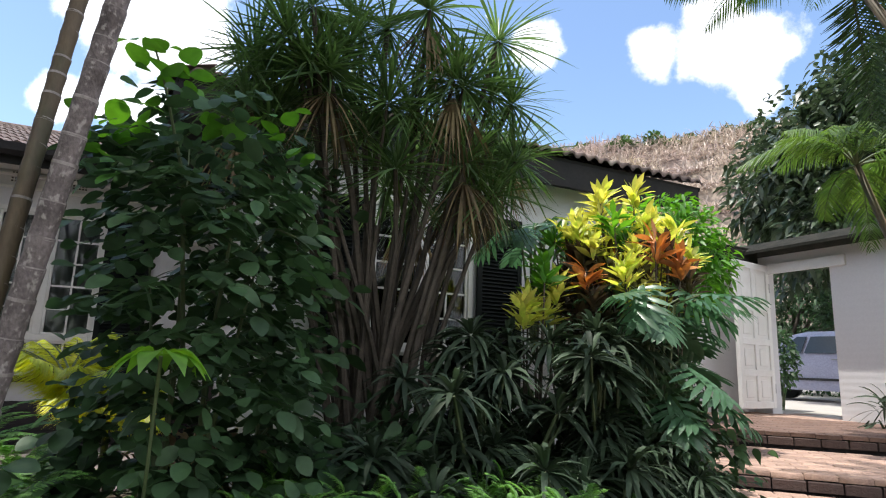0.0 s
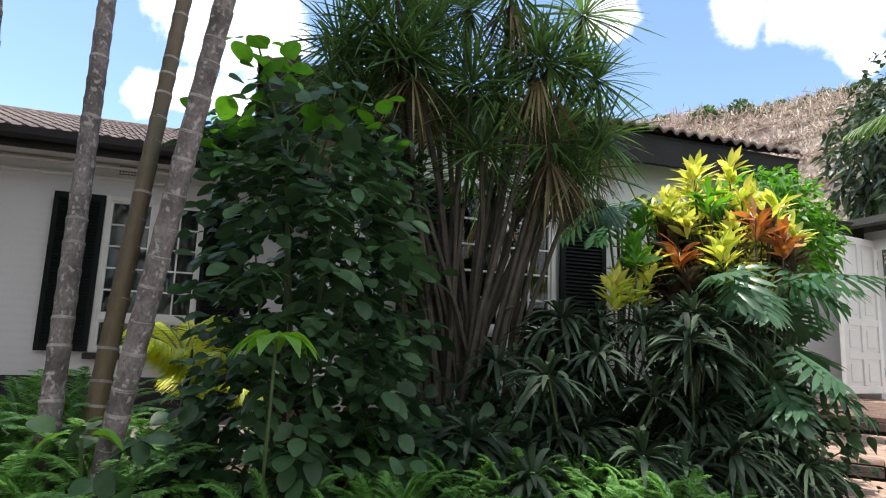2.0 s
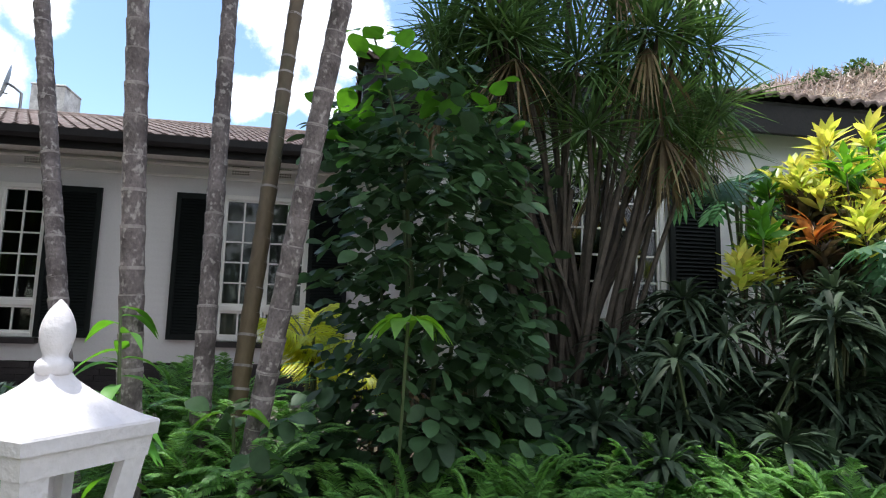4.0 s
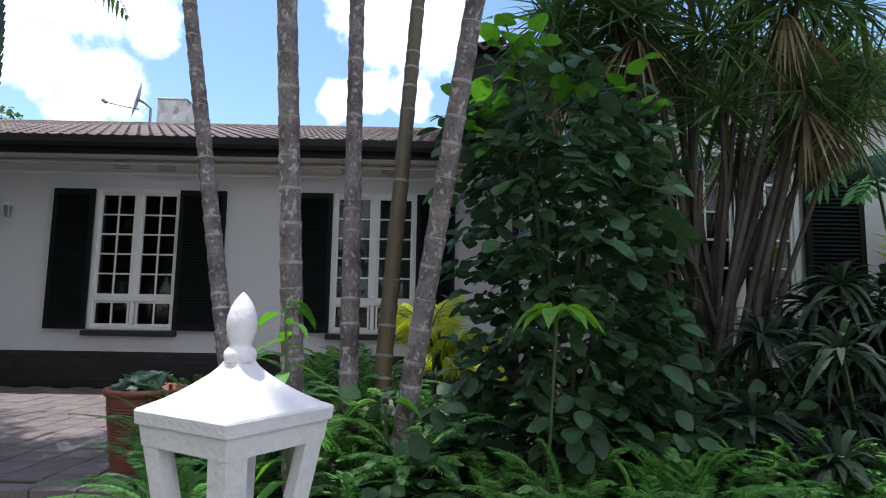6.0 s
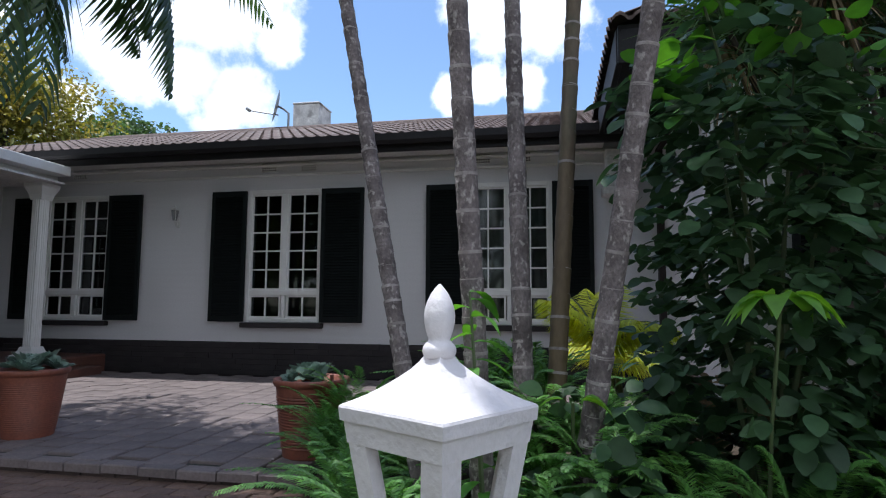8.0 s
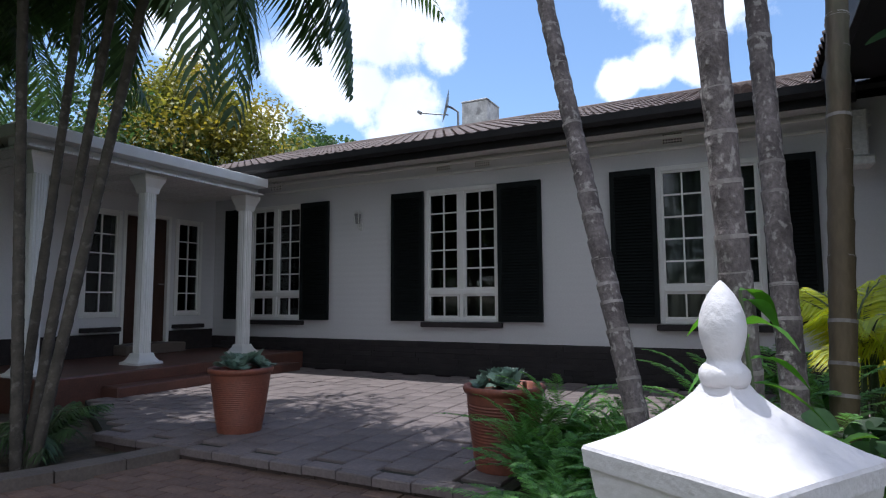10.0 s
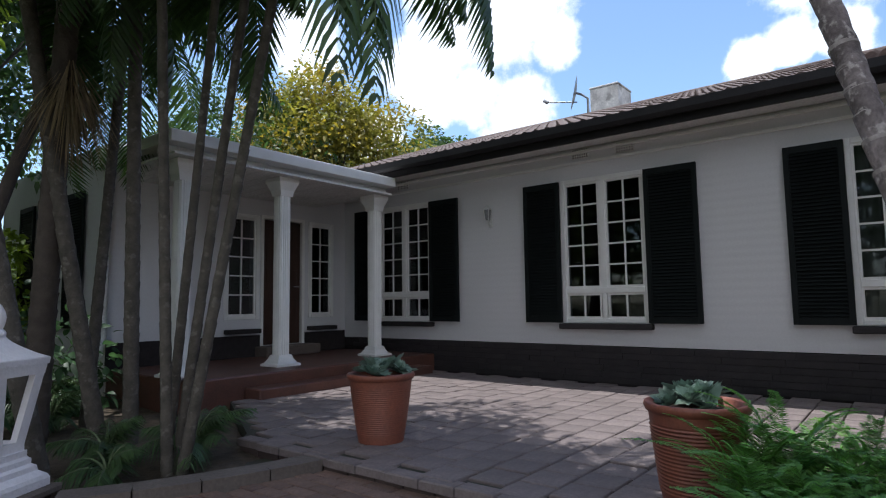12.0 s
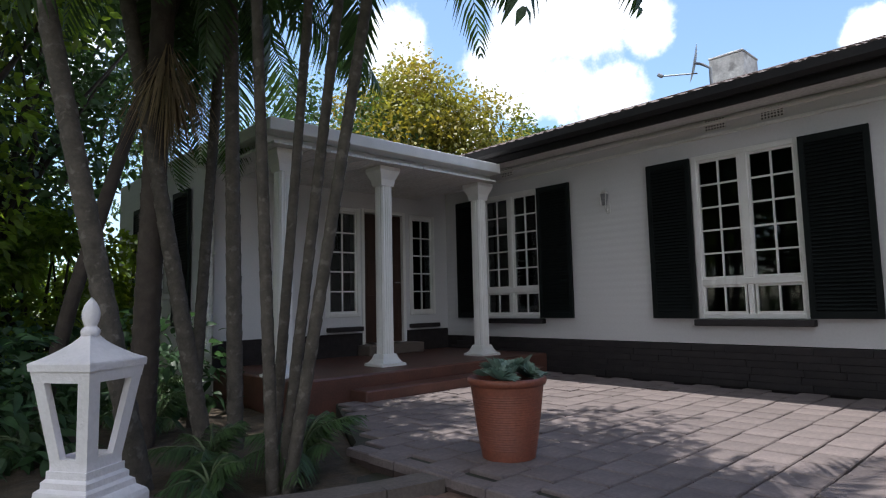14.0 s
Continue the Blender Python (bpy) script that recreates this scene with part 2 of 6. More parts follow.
def leafmat(name, a, b, see=0.3, rough=0.45, vary=0.3, scale=3.0):
    return pbr(name, a, rough, b, scale, 0.9, 0.0, 30, island=vary, see=see)


L_SHRUB = pbr("shrub_leaf", (0.036, 0.072, 0.035), 0.5, (0.058, 0.115, 0.045), 3.0, 0.9, 0.0, 30, island=0.45, see=0.3, spec=0.35)
L_LIME = leafmat("lime_leaf", (0.16, 0.33, 0.05), (0.12, 0.27, 0.05), 0.4, 0.45, 0.15)
L_YUCCA = leafmat("sword_leaf", (0.065, 0.12, 0.05), (0.11, 0.2, 0.055), 0.3, 0.42)
L_DEAD = leafmat("dry_leaf", (0.22, 0.17, 0.09), (0.14, 0.1, 0.06), 0.2, 0.8)
L_STRAP = pbr("strap_leaf", (0.027, 0.046, 0.027), 0.6, (0.045, 0.07, 0.038), 3.0, 0.9, 0.0, 30, island=0.4, see=0.15, spec=0.3)
L_CROTON = leafmat("croton_yellow", (0.62, 0.58, 0.16), (0.34, 0.46, 0.08), 0.35, 0.4, 0.4, 9.0)
L_CROTON_O = leafmat("croton_orange", (0.5, 0.24, 0.08), (0.3, 0.14, 0.06), 0.3, 0.4, 0.4, 9.0)
L_CROTON_D = leafmat("croton_dark", (0.07, 0.035, 0.025), (0.06, 0.07, 0.03), 0.2, 0.4, 0.4)
L_PHILO = leafmat("lobed_leaf", (0.075, 0.15, 0.085), (0.05, 0.12, 0.055), 0.25, 0.35, 0.25)
L_FERN = leafmat("fern_leaf", (0.15, 0.30, 0.08), (0.09, 0.21, 0.055), 0.4, 0.5, 0.35)
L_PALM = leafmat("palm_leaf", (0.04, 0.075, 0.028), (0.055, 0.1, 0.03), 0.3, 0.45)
# palm leaf lightened, with the sunlight put into its colour
L_SUNPALM = leafmat("palm_leaf_sun_tone", (0.07, 0.14, 0.035), (0.12, 0.2, 0.045), 0.4, 0.45)
L_YPALM = leafmat("yellow_palm_leaf", (0.55, 0.55, 0.07), (0.36, 0.46, 0.06), 0.45, 0.45, 0.2)
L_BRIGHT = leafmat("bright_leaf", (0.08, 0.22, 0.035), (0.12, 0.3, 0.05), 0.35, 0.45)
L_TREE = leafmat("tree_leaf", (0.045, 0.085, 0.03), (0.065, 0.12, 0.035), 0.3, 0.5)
L_TREE_Y = leafmat("autumn_leaf", (0.3, 0.24, 0.05), (0.12, 0.17, 0.04), 0.35, 0.5, 0.4, 0.5)
L_MANGO = leafmat("mango_leaf", (0.03, 0.052, 0.024), (0.06, 0.085, 0.045), 0.2, 0.4, 0.45)
L_HILL = leafmat("hill_scrub", (0.43, 0.345, 0.35), (0.46, 0.41, 0.30), 0.1, 0.9, 0.5, 0.12)
HILLSOIL = pbr("hill_soil", (0.22, 0.165, 0.155), 0.95, (0.33, 0.28, 0.21), 0.25, 0.9, 0.5, 3)
# tree leaf lightened so its colour holds the backlight
L_LIT = leafmat("tree_leaf_sun_tone", (0.13, 0.2, 0.04), (0.22, 0.3, 0.06), 0.5, 0.5)
L_SUCC = leafmat("succulent_leaf", (0.16, 0.24, 0.19), (0.22, 0.28, 0.22), 0.1, 0.5, 0.25)


# ---- mesh helpers ----
def finish(ob, mat, parent, smooth=False):
    if mat:
        ob.data.materials.clear()
        ob.data.materials.append(mat)
    if parent:
        ob.parent = parent
    if smooth:
        ob.data.shade_smooth()
    return ob


def part(name, bm, mat, parent=None, label="", smooth=False):
    me = bpy.data.meshes.new(name)
    bm.to_mesh(me)
    bm.free()
    ob = finish(new(name, me), mat, parent, smooth)
    if label:
        ob["label"] = label
    return ob


def raw(name, verts, faces, mat, parent=None, label="", smooth=False):
    me = bpy.data.meshes.new(name)
    verts, faces = np.asarray(verts, np.float32), np.asarray(faces, np.int32)
    me.vertices.add(len(verts))
    me.vertices.foreach_set("co", verts.ravel())
    me.loops.add(faces.size)
    me.loops.foreach_set("vertex_index", faces.ravel())
    me.polygons.add(len(faces))
    me.polygons.foreach_set("loop_start", np.arange(0, faces.size, faces.shape[1], dtype=np.int32))
    me.update(calc_edges=True)
    me.validate()
    ob = finish(new(name, me), mat, parent, smooth)
    if label:
        ob["label"] = label
    return ob


def empty(name, at=(0, 0, 0), rz=0.0):
    ob = new(name)
    ob.matrix_world = pose(*at, 0, 0, rz)
    ob.empty_display_size = 0.1
    return ob


def box(bm, x0, x1, y0, y1, z0, z1, bevel=0.0):
    v = [bm.verts.new((x, y, z)) for z in (z0, z1) for y in (y0, y1) for x in (x0, x1)]
    fs = [bm.faces.new([v[i] for i in f]) for f in ((0, 2, 3, 1), (4, 5, 7, 6), (0, 1, 5, 4), (2, 6, 7, 3), (0, 4, 6, 2), (1, 3, 7, 5))]
    if bevel:
        edges = list({e for f in fs for e in f.edges})
        bmesh.ops.bevel(bm, geom=edges, offset=bevel, segments=1, affect="EDGES")
    return v


def boxes(*many, bevel=0.0):
    bm = bmesh.new()
    for b in many:
        box(bm, *b, bevel=bevel)
    return bm


def prism(poly, z0, z1, bm=None):
    bm = bm or bmesh.new()
    a = [bm.verts.new((x, y, z0)) for x, y in poly]
    b = [bm.verts.new((x, y, z1)) for x, y in poly]
    bm.faces.new(a[::-1])
    bm.faces.new(b)
    for i in range(len(poly)):
        j = (i + 1) % len(poly)
        bm.faces.new((a[i], a[j], b[j], b[i]))
    bmesh.ops.recalc_face_normals(bm, faces=bm.faces)
    return bm


def lathe(profile, n=24, bm=None, square=False, twist=0.0):
    """Turn a profile of (radius, z) about z; square: four-sided."""
    bm = bm or bmesh.new()
    n = 4 if square else n
    rings = [[bm.verts.new((r * math.cos(2 * math.pi * i / n + twist), r * math.sin(2 * math.pi * i / n + twist), z)) for i in range(n)] for r, z in profile]
    for a, b in zip(rings, rings[1:]):
        for i in range(n):
            bm.faces.new((a[i], a[(i + 1) % n], b[(i + 1) % n], b[i]))
    bm.faces.new(rings[0][::-1])
    bm.faces.new(rings[-1])
    return bm


def tube(points, radii, n=8, bm=None):
    bm = bm or bmesh.new()
    pts = [Vector(p) for p in points]
    rings = []
    for i, p in enumerate(pts):
        d = (pts[min(i + 1, len(pts) - 1)] - pts[max(i - 1, 0)]).normalized()
        a = d.cross(Vector((0.3, 1, 0.1))).normalized()
        b = d.cross(a)
        r = radii[i] if hasattr(radii, "__len__") else radii
        rings.append([bm.verts.new(p + r * (math.cos(2 * math.pi * k / n) * a + math.sin(2 * math.pi * k / n) * b)) for k in range(n)])
    for a, b in zip(rings, rings[1:]):
        for k in range(n):
            bm.faces.new((a[k], a[(k + 1) % n], b[(k + 1) % n], b[k]))
    bm.faces.new(rings[0][::-1])
    bm.faces.new(rings[-1])
    bmesh.ops.recalc_face_normals(bm, faces=bm.faces)
    return bm


SHAPES = {"strap": (0.45, 0.9, 1.0, 0.75, 0.03), "oval": (0.08, 0.62, 0.93, 1.0, 0.8, 0.42, 0.02), "tree": (0.2, 1.0, 0.55, 0.02), "needle": (0.6, 1.0, 0.02),
          "leaflet": (0.5, 1.0, 0.03), "ovate": (0.12, 0.82, 1.0, 0.9, 0.62, 0.28, 0.02), "lobe": (0.35, 0.7, 1.0, 0.8, 0.05),
          "round": (0.1, 0.6, 0.9, 1.0, 0.93, 0.7, 0.15)}


def strips(P, D, L, W, shape="strap", droop=0.3, fold=0.15, roll=0.3, rng=None, up=(0, 0, 1)):
    """Leaf blades as creased strips: places P, ways D, lengths L, half widths W. Returns verts, quads."""
    rng = rng or np.random
    P, D = np.asarray(P, float), np.asarray(D, float)
    n = len(P)
    D = D / np.linalg.norm(D, axis=1, keepdims=True)
    L, W = np.broadcast_to(np.asarray(L, float), (n,)), np.broadcast_to(np.asarray(W, float), (n,))
    up = np.broadcast_to(np.asarray(up, float), (n, 3))
    S = np.cross(D, up)
    bad = np.linalg.norm(S, axis=1) < 1e-3
    S[bad] = (1, 0, 0)
    S /= np.linalg.norm(S, axis=1, keepdims=True)
    U = np.cross(S, D)
    a = rng.normal(0, roll, n)[:, None]
    S, U = S * np.cos(a) + U * np.sin(a), U * np.cos(a) - S * np.sin(a)
    w = np.array(SHAPES[shape])
    k = len(w)
    s = np.linspace(0, 1, k)
    dr = np.broadcast_to(np.asarray(droop, float), (n,))
    c = P[:, None] + D[:, None] * (L[:, None] * s)[..., None] - np.array([0, 0, 1.0]) * (dr[:, None] * L[:, None] * s ** 2)[..., None]
    side = S[:, None] * (W[:, None] * w)[..., None]
    lift = U[:, None] * (W[:, None] * w * fold)[..., None]
    V = np.stack([c - side + lift, c, c + side + lift], 2).reshape(-1, 3)
    base = (np.arange(n) * k * 3)[:, None]
    q = np.array([(3 * i + j, 3 * i + j + 1, 3 * i + j + 4, 3 * i + j + 3) for i in range(k - 1) for j in (0, 1)])
    return V, (base[..., None] + q).reshape(-1, 4)


def merge(*sets):
    vs, fs, at = [], [], 0
    for v, f in sets:
        vs.append(v)
        fs.append(f + at)
        at += len(v)
    return np.concatenate(vs), np.concatenate(fs)


def directions(n, rng, low=-0.3, high=1.0):
    z = rng.uniform(low, high, n)
    a = rng.uniform(0, 2 * math.pi, n)
    r = np.sqrt(np.clip(1 - z * z, 0, 1))
    return np.stack([r * np.cos(a), r * np.sin(a), z], 1)


def frond(length, leaflets, leaf_len, leaf_w, arch, rng, rise=0.9, hang=0.75, shape="leaflet"):
    """A feather leaf along +x from the origin: a bending midrib with leaflets on both sides. Returns blades and the midrib's points."""
    s = np.linspace(0, 1, 14)
    mid = np.stack([length * s * math.cos(rise) * (1 + 0.25 * s), 0 * s, length * (s * math.sin(rise) - arch * s ** 2.2)], 1)
    t = np.repeat(np.linspace(0.16, 1.0, leaflets), 2)
    P = np.stack([np.interp(t, s, mid[:, i]) for i in range(3)], 1)
    T = np.stack([np.interp(np.clip(t + 0.02, 0, 1), s, mid[:, i]) - np.interp(np.clip(t - 0.02, 0, 1), s, mid[:, i]) for i in range(3)], 1)
    T /= np.linalg.norm(T, axis=1, keepdims=True)
    sign = np.tile([1.0, -1.0], leaflets)
    D = T * (0.45 + 0.6 * t)[:, None] + np.array([0, 1.0, 0]) * sign[:, None] + rng.normal(0, 0.07, (len(t), 3)) + np.array([0, 0, -0.1])
    Ls = leaf_len * np.sin(np.clip(t * 0.9 + 0.12, 0, 1) * math.pi) ** 0.6 * rng.uniform(0.85, 1.1, len(t))
    return strips(P, D, Ls, leaf_w, shape, hang, 0.3, 0.2, rng), mid


def wall_x(name, y0, y1, x0, x1, z0, z1, holes, mat, label):
    """A wall along x, from y0 to y1 thick, with openings (x0, x1, z0, z1)."""
    bm = bmesh.new()
    xs = sorted({x0, x1, *[h[0] for h in holes], *[h[1] for h in holes]})
    for a, b in zip(xs, xs[1:]):
        z = z0
        for h in sorted((h for h in holes if h[0] < (a + b) / 2 < h[1]), key=lambda h: h[2]):
            if h[2] > z:
                box(bm, a, b, y0, y1, z, h[2])
            z = h[3]
        if z < z1:
            box(bm, a, b, y0, y1, z, z1)
    bmesh.ops.remove_doubles(bm, verts=bm.verts, dist=1e-4)
    inner = [f for f in bm.faces if all(len(e.link_faces) > 2 for e in f.edges)]
    return tagged(part(name, bm, mat), label, "wall", kind="structure")


def turned(ob, at, rz):
    """Put an object that was built along x at a place, turned about z."""
    ob.matrix_world = pose(*at, 0, 0, rz)
    return ob


# ---- ground ----
g = bmesh.new()
box(g, -900, 900, -900, 900, -1.0, -0.62)
tagged(part("ground", g, GROUND), "dry brown soil ground under the garden", "ground", kind="structure")

# patio slab, joints showing between the pavers laid on it
patio_poly = [(-6.2, 7.45), (-6.2, 4.35), (-4.75, 3.58), (-4.6, 3.43), (-1.45, 3.43), (-1.35, 5.0), (0.8, 5.0), (0.8, 7.45)]
tagged(part("patio_base", prism(patio_poly, -0.62, -0.02), JOINT), "sand-jointed bed of the raised patio", "pavement", kind="structure")
terrace_poly = [(-4.7, 3.42), (-3.85, 3.3), (-4.0, 2.6), (-4.35, 2.0), (-4.35, 1.55), (-0.1, 1.55), (-0.6, 1.95), (-1.2, 2.2), (-1.45, 3.42)]
tagged(part("lower_terrace", prism([(-4.3, 3.42), (-4.3, 2.15), (-1.0, 2.15), (-1.45, 3.42)], -0.62, -0.10), JOINT), "base of the lower brick terrace", "pavement", kind="structure")
tagged(part("terrace_step", boxes((-3.7, -0.75, 1.85, 2.15, -0.62, -0.30), (-3.7, -0.75, 1.55, 1.85, -0.62, -0.45), bevel=0.01), DARKBRICK),
       "old red brick steps down from the terrace", "step", kind="structure")

bed_r = [(-1.44, 3.42), (-1.0, 2.3), (-0.15, 1.98), (0.3, 1.75), (1.6, 1.75), (2.7, 1.95), (4.3, 3.05), (5.7, 4.2), (6.2, 5.2), (0.82, 5.2), (0.8, 4.98), (-1.34, 4.98)]
bed_l = [(-4.72, 3.55), (-3.9, 3.36), (-4.1, 2.6), (-4.45, 1.9), (-5.2, 1.2), (-9, 0.3), (-14, 0.3), (-14, 3.9), (-8.3, 3.9), (-6.25, 3.9), (-6.22, 4.33)]


def bed(name, poly, z, label):
    bm = prism(poly, -0.62, z)
    top = [f for f in bm.faces if f.normal.z > 0.9]
    bmesh.ops.triangulate(bm, faces=top)
    for _ in range(4):
        long_edges = [e for e in bm.edges if e.calc_length() > 0.35 and all(v.co.z > z - 0.01 for v in e.verts)]
        if long_edges:
            bmesh.ops.subdivide_edges(bm, edges=long_edges, cuts=1)
            bmesh.ops.triangulate(bm, faces=bm.faces)
    for v in bm.verts:
        if v.co.z > z - 0.01:
            v.co.z += 0.04 * noise.noise(v.co * 3.0)
    return tagged(part(name, bm, SOIL, smooth=False), label, "garden bed", kind="structure")


bed("garden_bed", bed_r, -0.03, "dark soil of the planted garden bed")
bed("palm_bed", bed_l, -0.10, "bare dark soil bed under the slim palms")

# curved kerb wall round the palm bed
kerb = bmesh.new()
line = [(-3.77, 3.42), (-3.84, 3.1), (-3.95, 2.75), (-4.08, 2.45), (-4.25, 2.15)]
n_line = len(line)
for (ax, ay), (bx, by) in zip(line, line[1:]):
    dx, dy = bx - ax, by - ay
    l = math.hypot(dx, dy)
    ox, oy = -dy / l * 0.09, dx / l * 0.09
    prism([(ax - ox, ay - oy), (bx - ox, by - oy), (bx + ox, by + oy), (ax + ox, ay + oy)], -0.62, -0.015, kerb)
tagged(part("kerb_wall", kerb, COPING), "curved low brick kerb with a worn cement coping", "kerb", kind="structure")

# path with broad brick steps up to the gate; u runs along the step edges, n up the path
O, Uv, Nv = Vector((5.86, 4.1)), Vector((0.7071, -0.7071)), Vector((0.7071, 0.7071))


def local(u, n):
    p = O + u * Uv + n * Nv
    return p.x, p.y


TREADS = [(0.0, 3.4, 0.42), (-1.6, 0.0, 0.27), (-3.2, -1.6, 0.14), (-4.3, -3.2, 0.01), (-4.9, -4.3, -0.12), (-5.3, -4.9, -0.25), (-5.7, -5.3, -0.4)]
for i, (n0, n1, z) in enumerate(TREADS):
    tagged(part("path_tread", prism([local(-0.7, n0 + 0.02), local(2.4, n0 + 0.02), local(2.4, n1), local(-0.7, n1)], -0.62, z - 0.012), MORTAR),
           "mortar bed of a broad brick step", "step", kind="structure")

# driveway beyond the gate
tagged(part("driveway", prism([(8.42, -6), (40, -6), (40, 40), (8.42, 40)], -0.62, 0.42), CONCRETE), "pale sunlit concrete driveway beyond the gate", "driveway", kind="structure")

# ---- house: main wing ----
WALLY = 7.6
TOP = 2.9
WIN = {"1": (-7.30, -6.24), "2": (-4.16, -3.09), "3": (-1.21, -0.15)}
holes = [(a, b, 0.67, 2.42) for a, b in WIN.values()]
vents = [(-3.98, 2.67), (-3.42, 2.66), (-1.12, 2.67), (-0.62, 2.67), (-6.9, 2.67)]
wall_x("wall_main", WALLY, WALLY + 0.23, -8.33, 1.1, 0.41, TOP, holes, WALL, "white-painted brick house wall over a dark plinth")
tagged(part("plinth_main", boxes((-8.33, 1.1, WALLY - 0.01, WALLY + 0.23, -0.62, 0.40)), MORTAR), "dark mortar backing of the slate plinth", "plinth", kind="structure")
# two thin drip courses under the eaves
tagged(part("trim", boxes((-8.1, 0.8, WALLY - 0.035, WALLY - 0.001, 2.60, 2.63), (-8.1, 0.8, WALLY - 0.05, WALLY - 0.001, 2.735, 2.76), bevel=0.004), PAINT),
       "two white moulded courses under the eaves", "trim", kind="structure")
tagged(part("ceiling_soffit", boxes((-8.6, 0.45, 7.1, WALLY + 0.0, 2.80, 2.82)), SOFFIT), "pale painted soffit boards under the eaves", "soffit", kind="structure")
tagged(part("fascia_main", boxes((-9.5, 0.62, 7.06, 7.10, 2.73, 2.90), bevel=0.004), FASCIA), "black painted timber fascia board", "fascia", kind="structure")
gut = bmesh.new()
prof = [(0.0, 0.12), (0.0, 0.04), (-0.03, 0.0), (-0.08, 0.0), (-0.11, 0.04), (-0.11, 0.12), (-0.1, 0.12), (-0.1, 0.045), (-0.075, 0.012), (-0.035, 0.012), (-0.012, 0.045), (-0.012, 0.12)]
ends = [[gut.verts.new((x, 7.055 + y, 2.80 + z)) for y, z in prof] for x in (-9.5, 0.6)]
for i in range(len(prof)):
    j = (i + 1) % len(prof)
    gut.faces.new((ends[0][i], ends[0][j], ends[1][j], ends[1][i]))
tagged(part("gutter", gut, FASCIA), "black metal gutter along the eaves", "gutter", kind="structure")
tagged(part("wall_back", boxes((-12, 6.2, 13.8, 14.0, -0.62, 2.8), (-12.2, -12, 4.0, 14.0, -0.62, 2.8)), WALL), "plain white rear wall of the house", "wall", kind="structure")
tagged(part("floor_inside", boxes((-12, 6.0, 7.85, 13.8, 0.0, 0.3), (-12, -8.3, 4.2, 7.85, 0.0, 0.3), (1.05, 6, 5.5, 7.85, 0, 0.3)), DOORWOOD), "dark floor inside the house", "floor", kind="structure")
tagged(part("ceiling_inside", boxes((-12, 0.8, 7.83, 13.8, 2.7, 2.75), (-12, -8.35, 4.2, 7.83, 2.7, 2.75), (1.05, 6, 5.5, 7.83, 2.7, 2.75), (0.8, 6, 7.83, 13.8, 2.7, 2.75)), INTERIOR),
       "plain ceiling inside the house, darkened to carry the room's shade", "ceiling", kind="structure")
# partition added and coloured dark so the windows look into black rooms
tagged(part("wall_inside", boxes((-12, 0.8, 9.4, 9.5, 0.3, 2.7), (-10.2, -10.1, 4.2, 9.4, 0.3, 2.7), (1.03, 6, 7.4, 7.5, 0.3, 2.7)), INTERIOR), "added inner partition wall, darkened to carry the room's shade", "wall", kind="structure")


def window(name, width, height, cols, rows, lower, at, rz, label, bars=True):
    """A timber casement window: frame, mullion, transom, glazing bars and panes; x along its wall, built from its lower left corner."""
    top = empty(name, at, rz)
    tagged(top, label, "window", kind="structure")
    f = 0.055
    parts_ = [(0, f, 0, 0.09, 0, height), (width - f, width, 0, 0.09, 0, height), (f, width - f, 0, 0.09, height - f, height), (f, width - f, 0, 0.09, 0, f)]
    zt = lower if lower else f
    if lower:
        parts_.append((f, width - f, 0.0, 0.09, lower - 0.035, lower + 0.035))
        zt = lower + 0.035
    if cols > 2:
        parts_.append((width / 2 - 0.04, width / 2 + 0.04, 0.004, 0.086, zt, height - f))
        if lower:
            parts_.append((width / 2 - 0.025, width / 2 + 0.025, 0.004, 0.086, f, lower - 0.035))
    part("window_frame", boxes(*parts_, bevel=0.006), PAINT, top)
    bays = [(f, width / 2 - 0.04), (width / 2 + 0.04, width - f)] if cols > 2 else [(f, width - f)]
    sash, glass = bmesh.new(), []
    c = cols // len(bays)
    for a, b in bays:
        lights = [(zt, height - f, rows)] + ([(f, lower - 0.035, 1)] if lower else [])
        for z0, z1, r in lights:
            for e in ((a, a + 0.022, z0, z1), (b - 0.022, b, z0, z1)):
                box(sash, e[0], e[1], 0.02, 0.07, e[2], e[3])
            box(sash, a + 0.022, b - 0.022, 0.02, 0.07, z0, z0 + 0.022)
            box(sash, a + 0.022, b - 0.022, 0.02, 0.07, z1 - 0.022, z1)
            w, h = (b - a - 0.044) / c, (z1 - z0 - 0.044) / r
            for i in range(1, c):
                x = a + 0.022 + i * w
                box(sash, x - 0.009, x + 0.009, 0.03, 0.06, z0 + 0.022, z1 - 0.022)
            for j in range(1, r):
                z = z0 + 0.022 + j * h
                box(sash, a + 0.022, b - 0.022, 0.028, 0.058, z - 0.009, z + 0.009)
            glass += [(a + 0.022 + i * w, z0 + 0.022 + j * h, w, h) for i in range(c) for j in range(r)]
    part("glazing_bars", sash, PAINT, top)
    shared = {}
    for x, z, w, h in glass:
        key = (round(w, 3), round(h, 3))
        if key not in shared:
            bm = boxes((0.002, w - 0.002, 0, 0.004, 0.002, h - 0.002))
            ob = part("pane", bm, GLASS, top)
            shared[key] = ob.data
        else:
            ob = new("pane", shared[key])
            ob.parent = top
        ob.location = (x, 0.043, z)
    return top


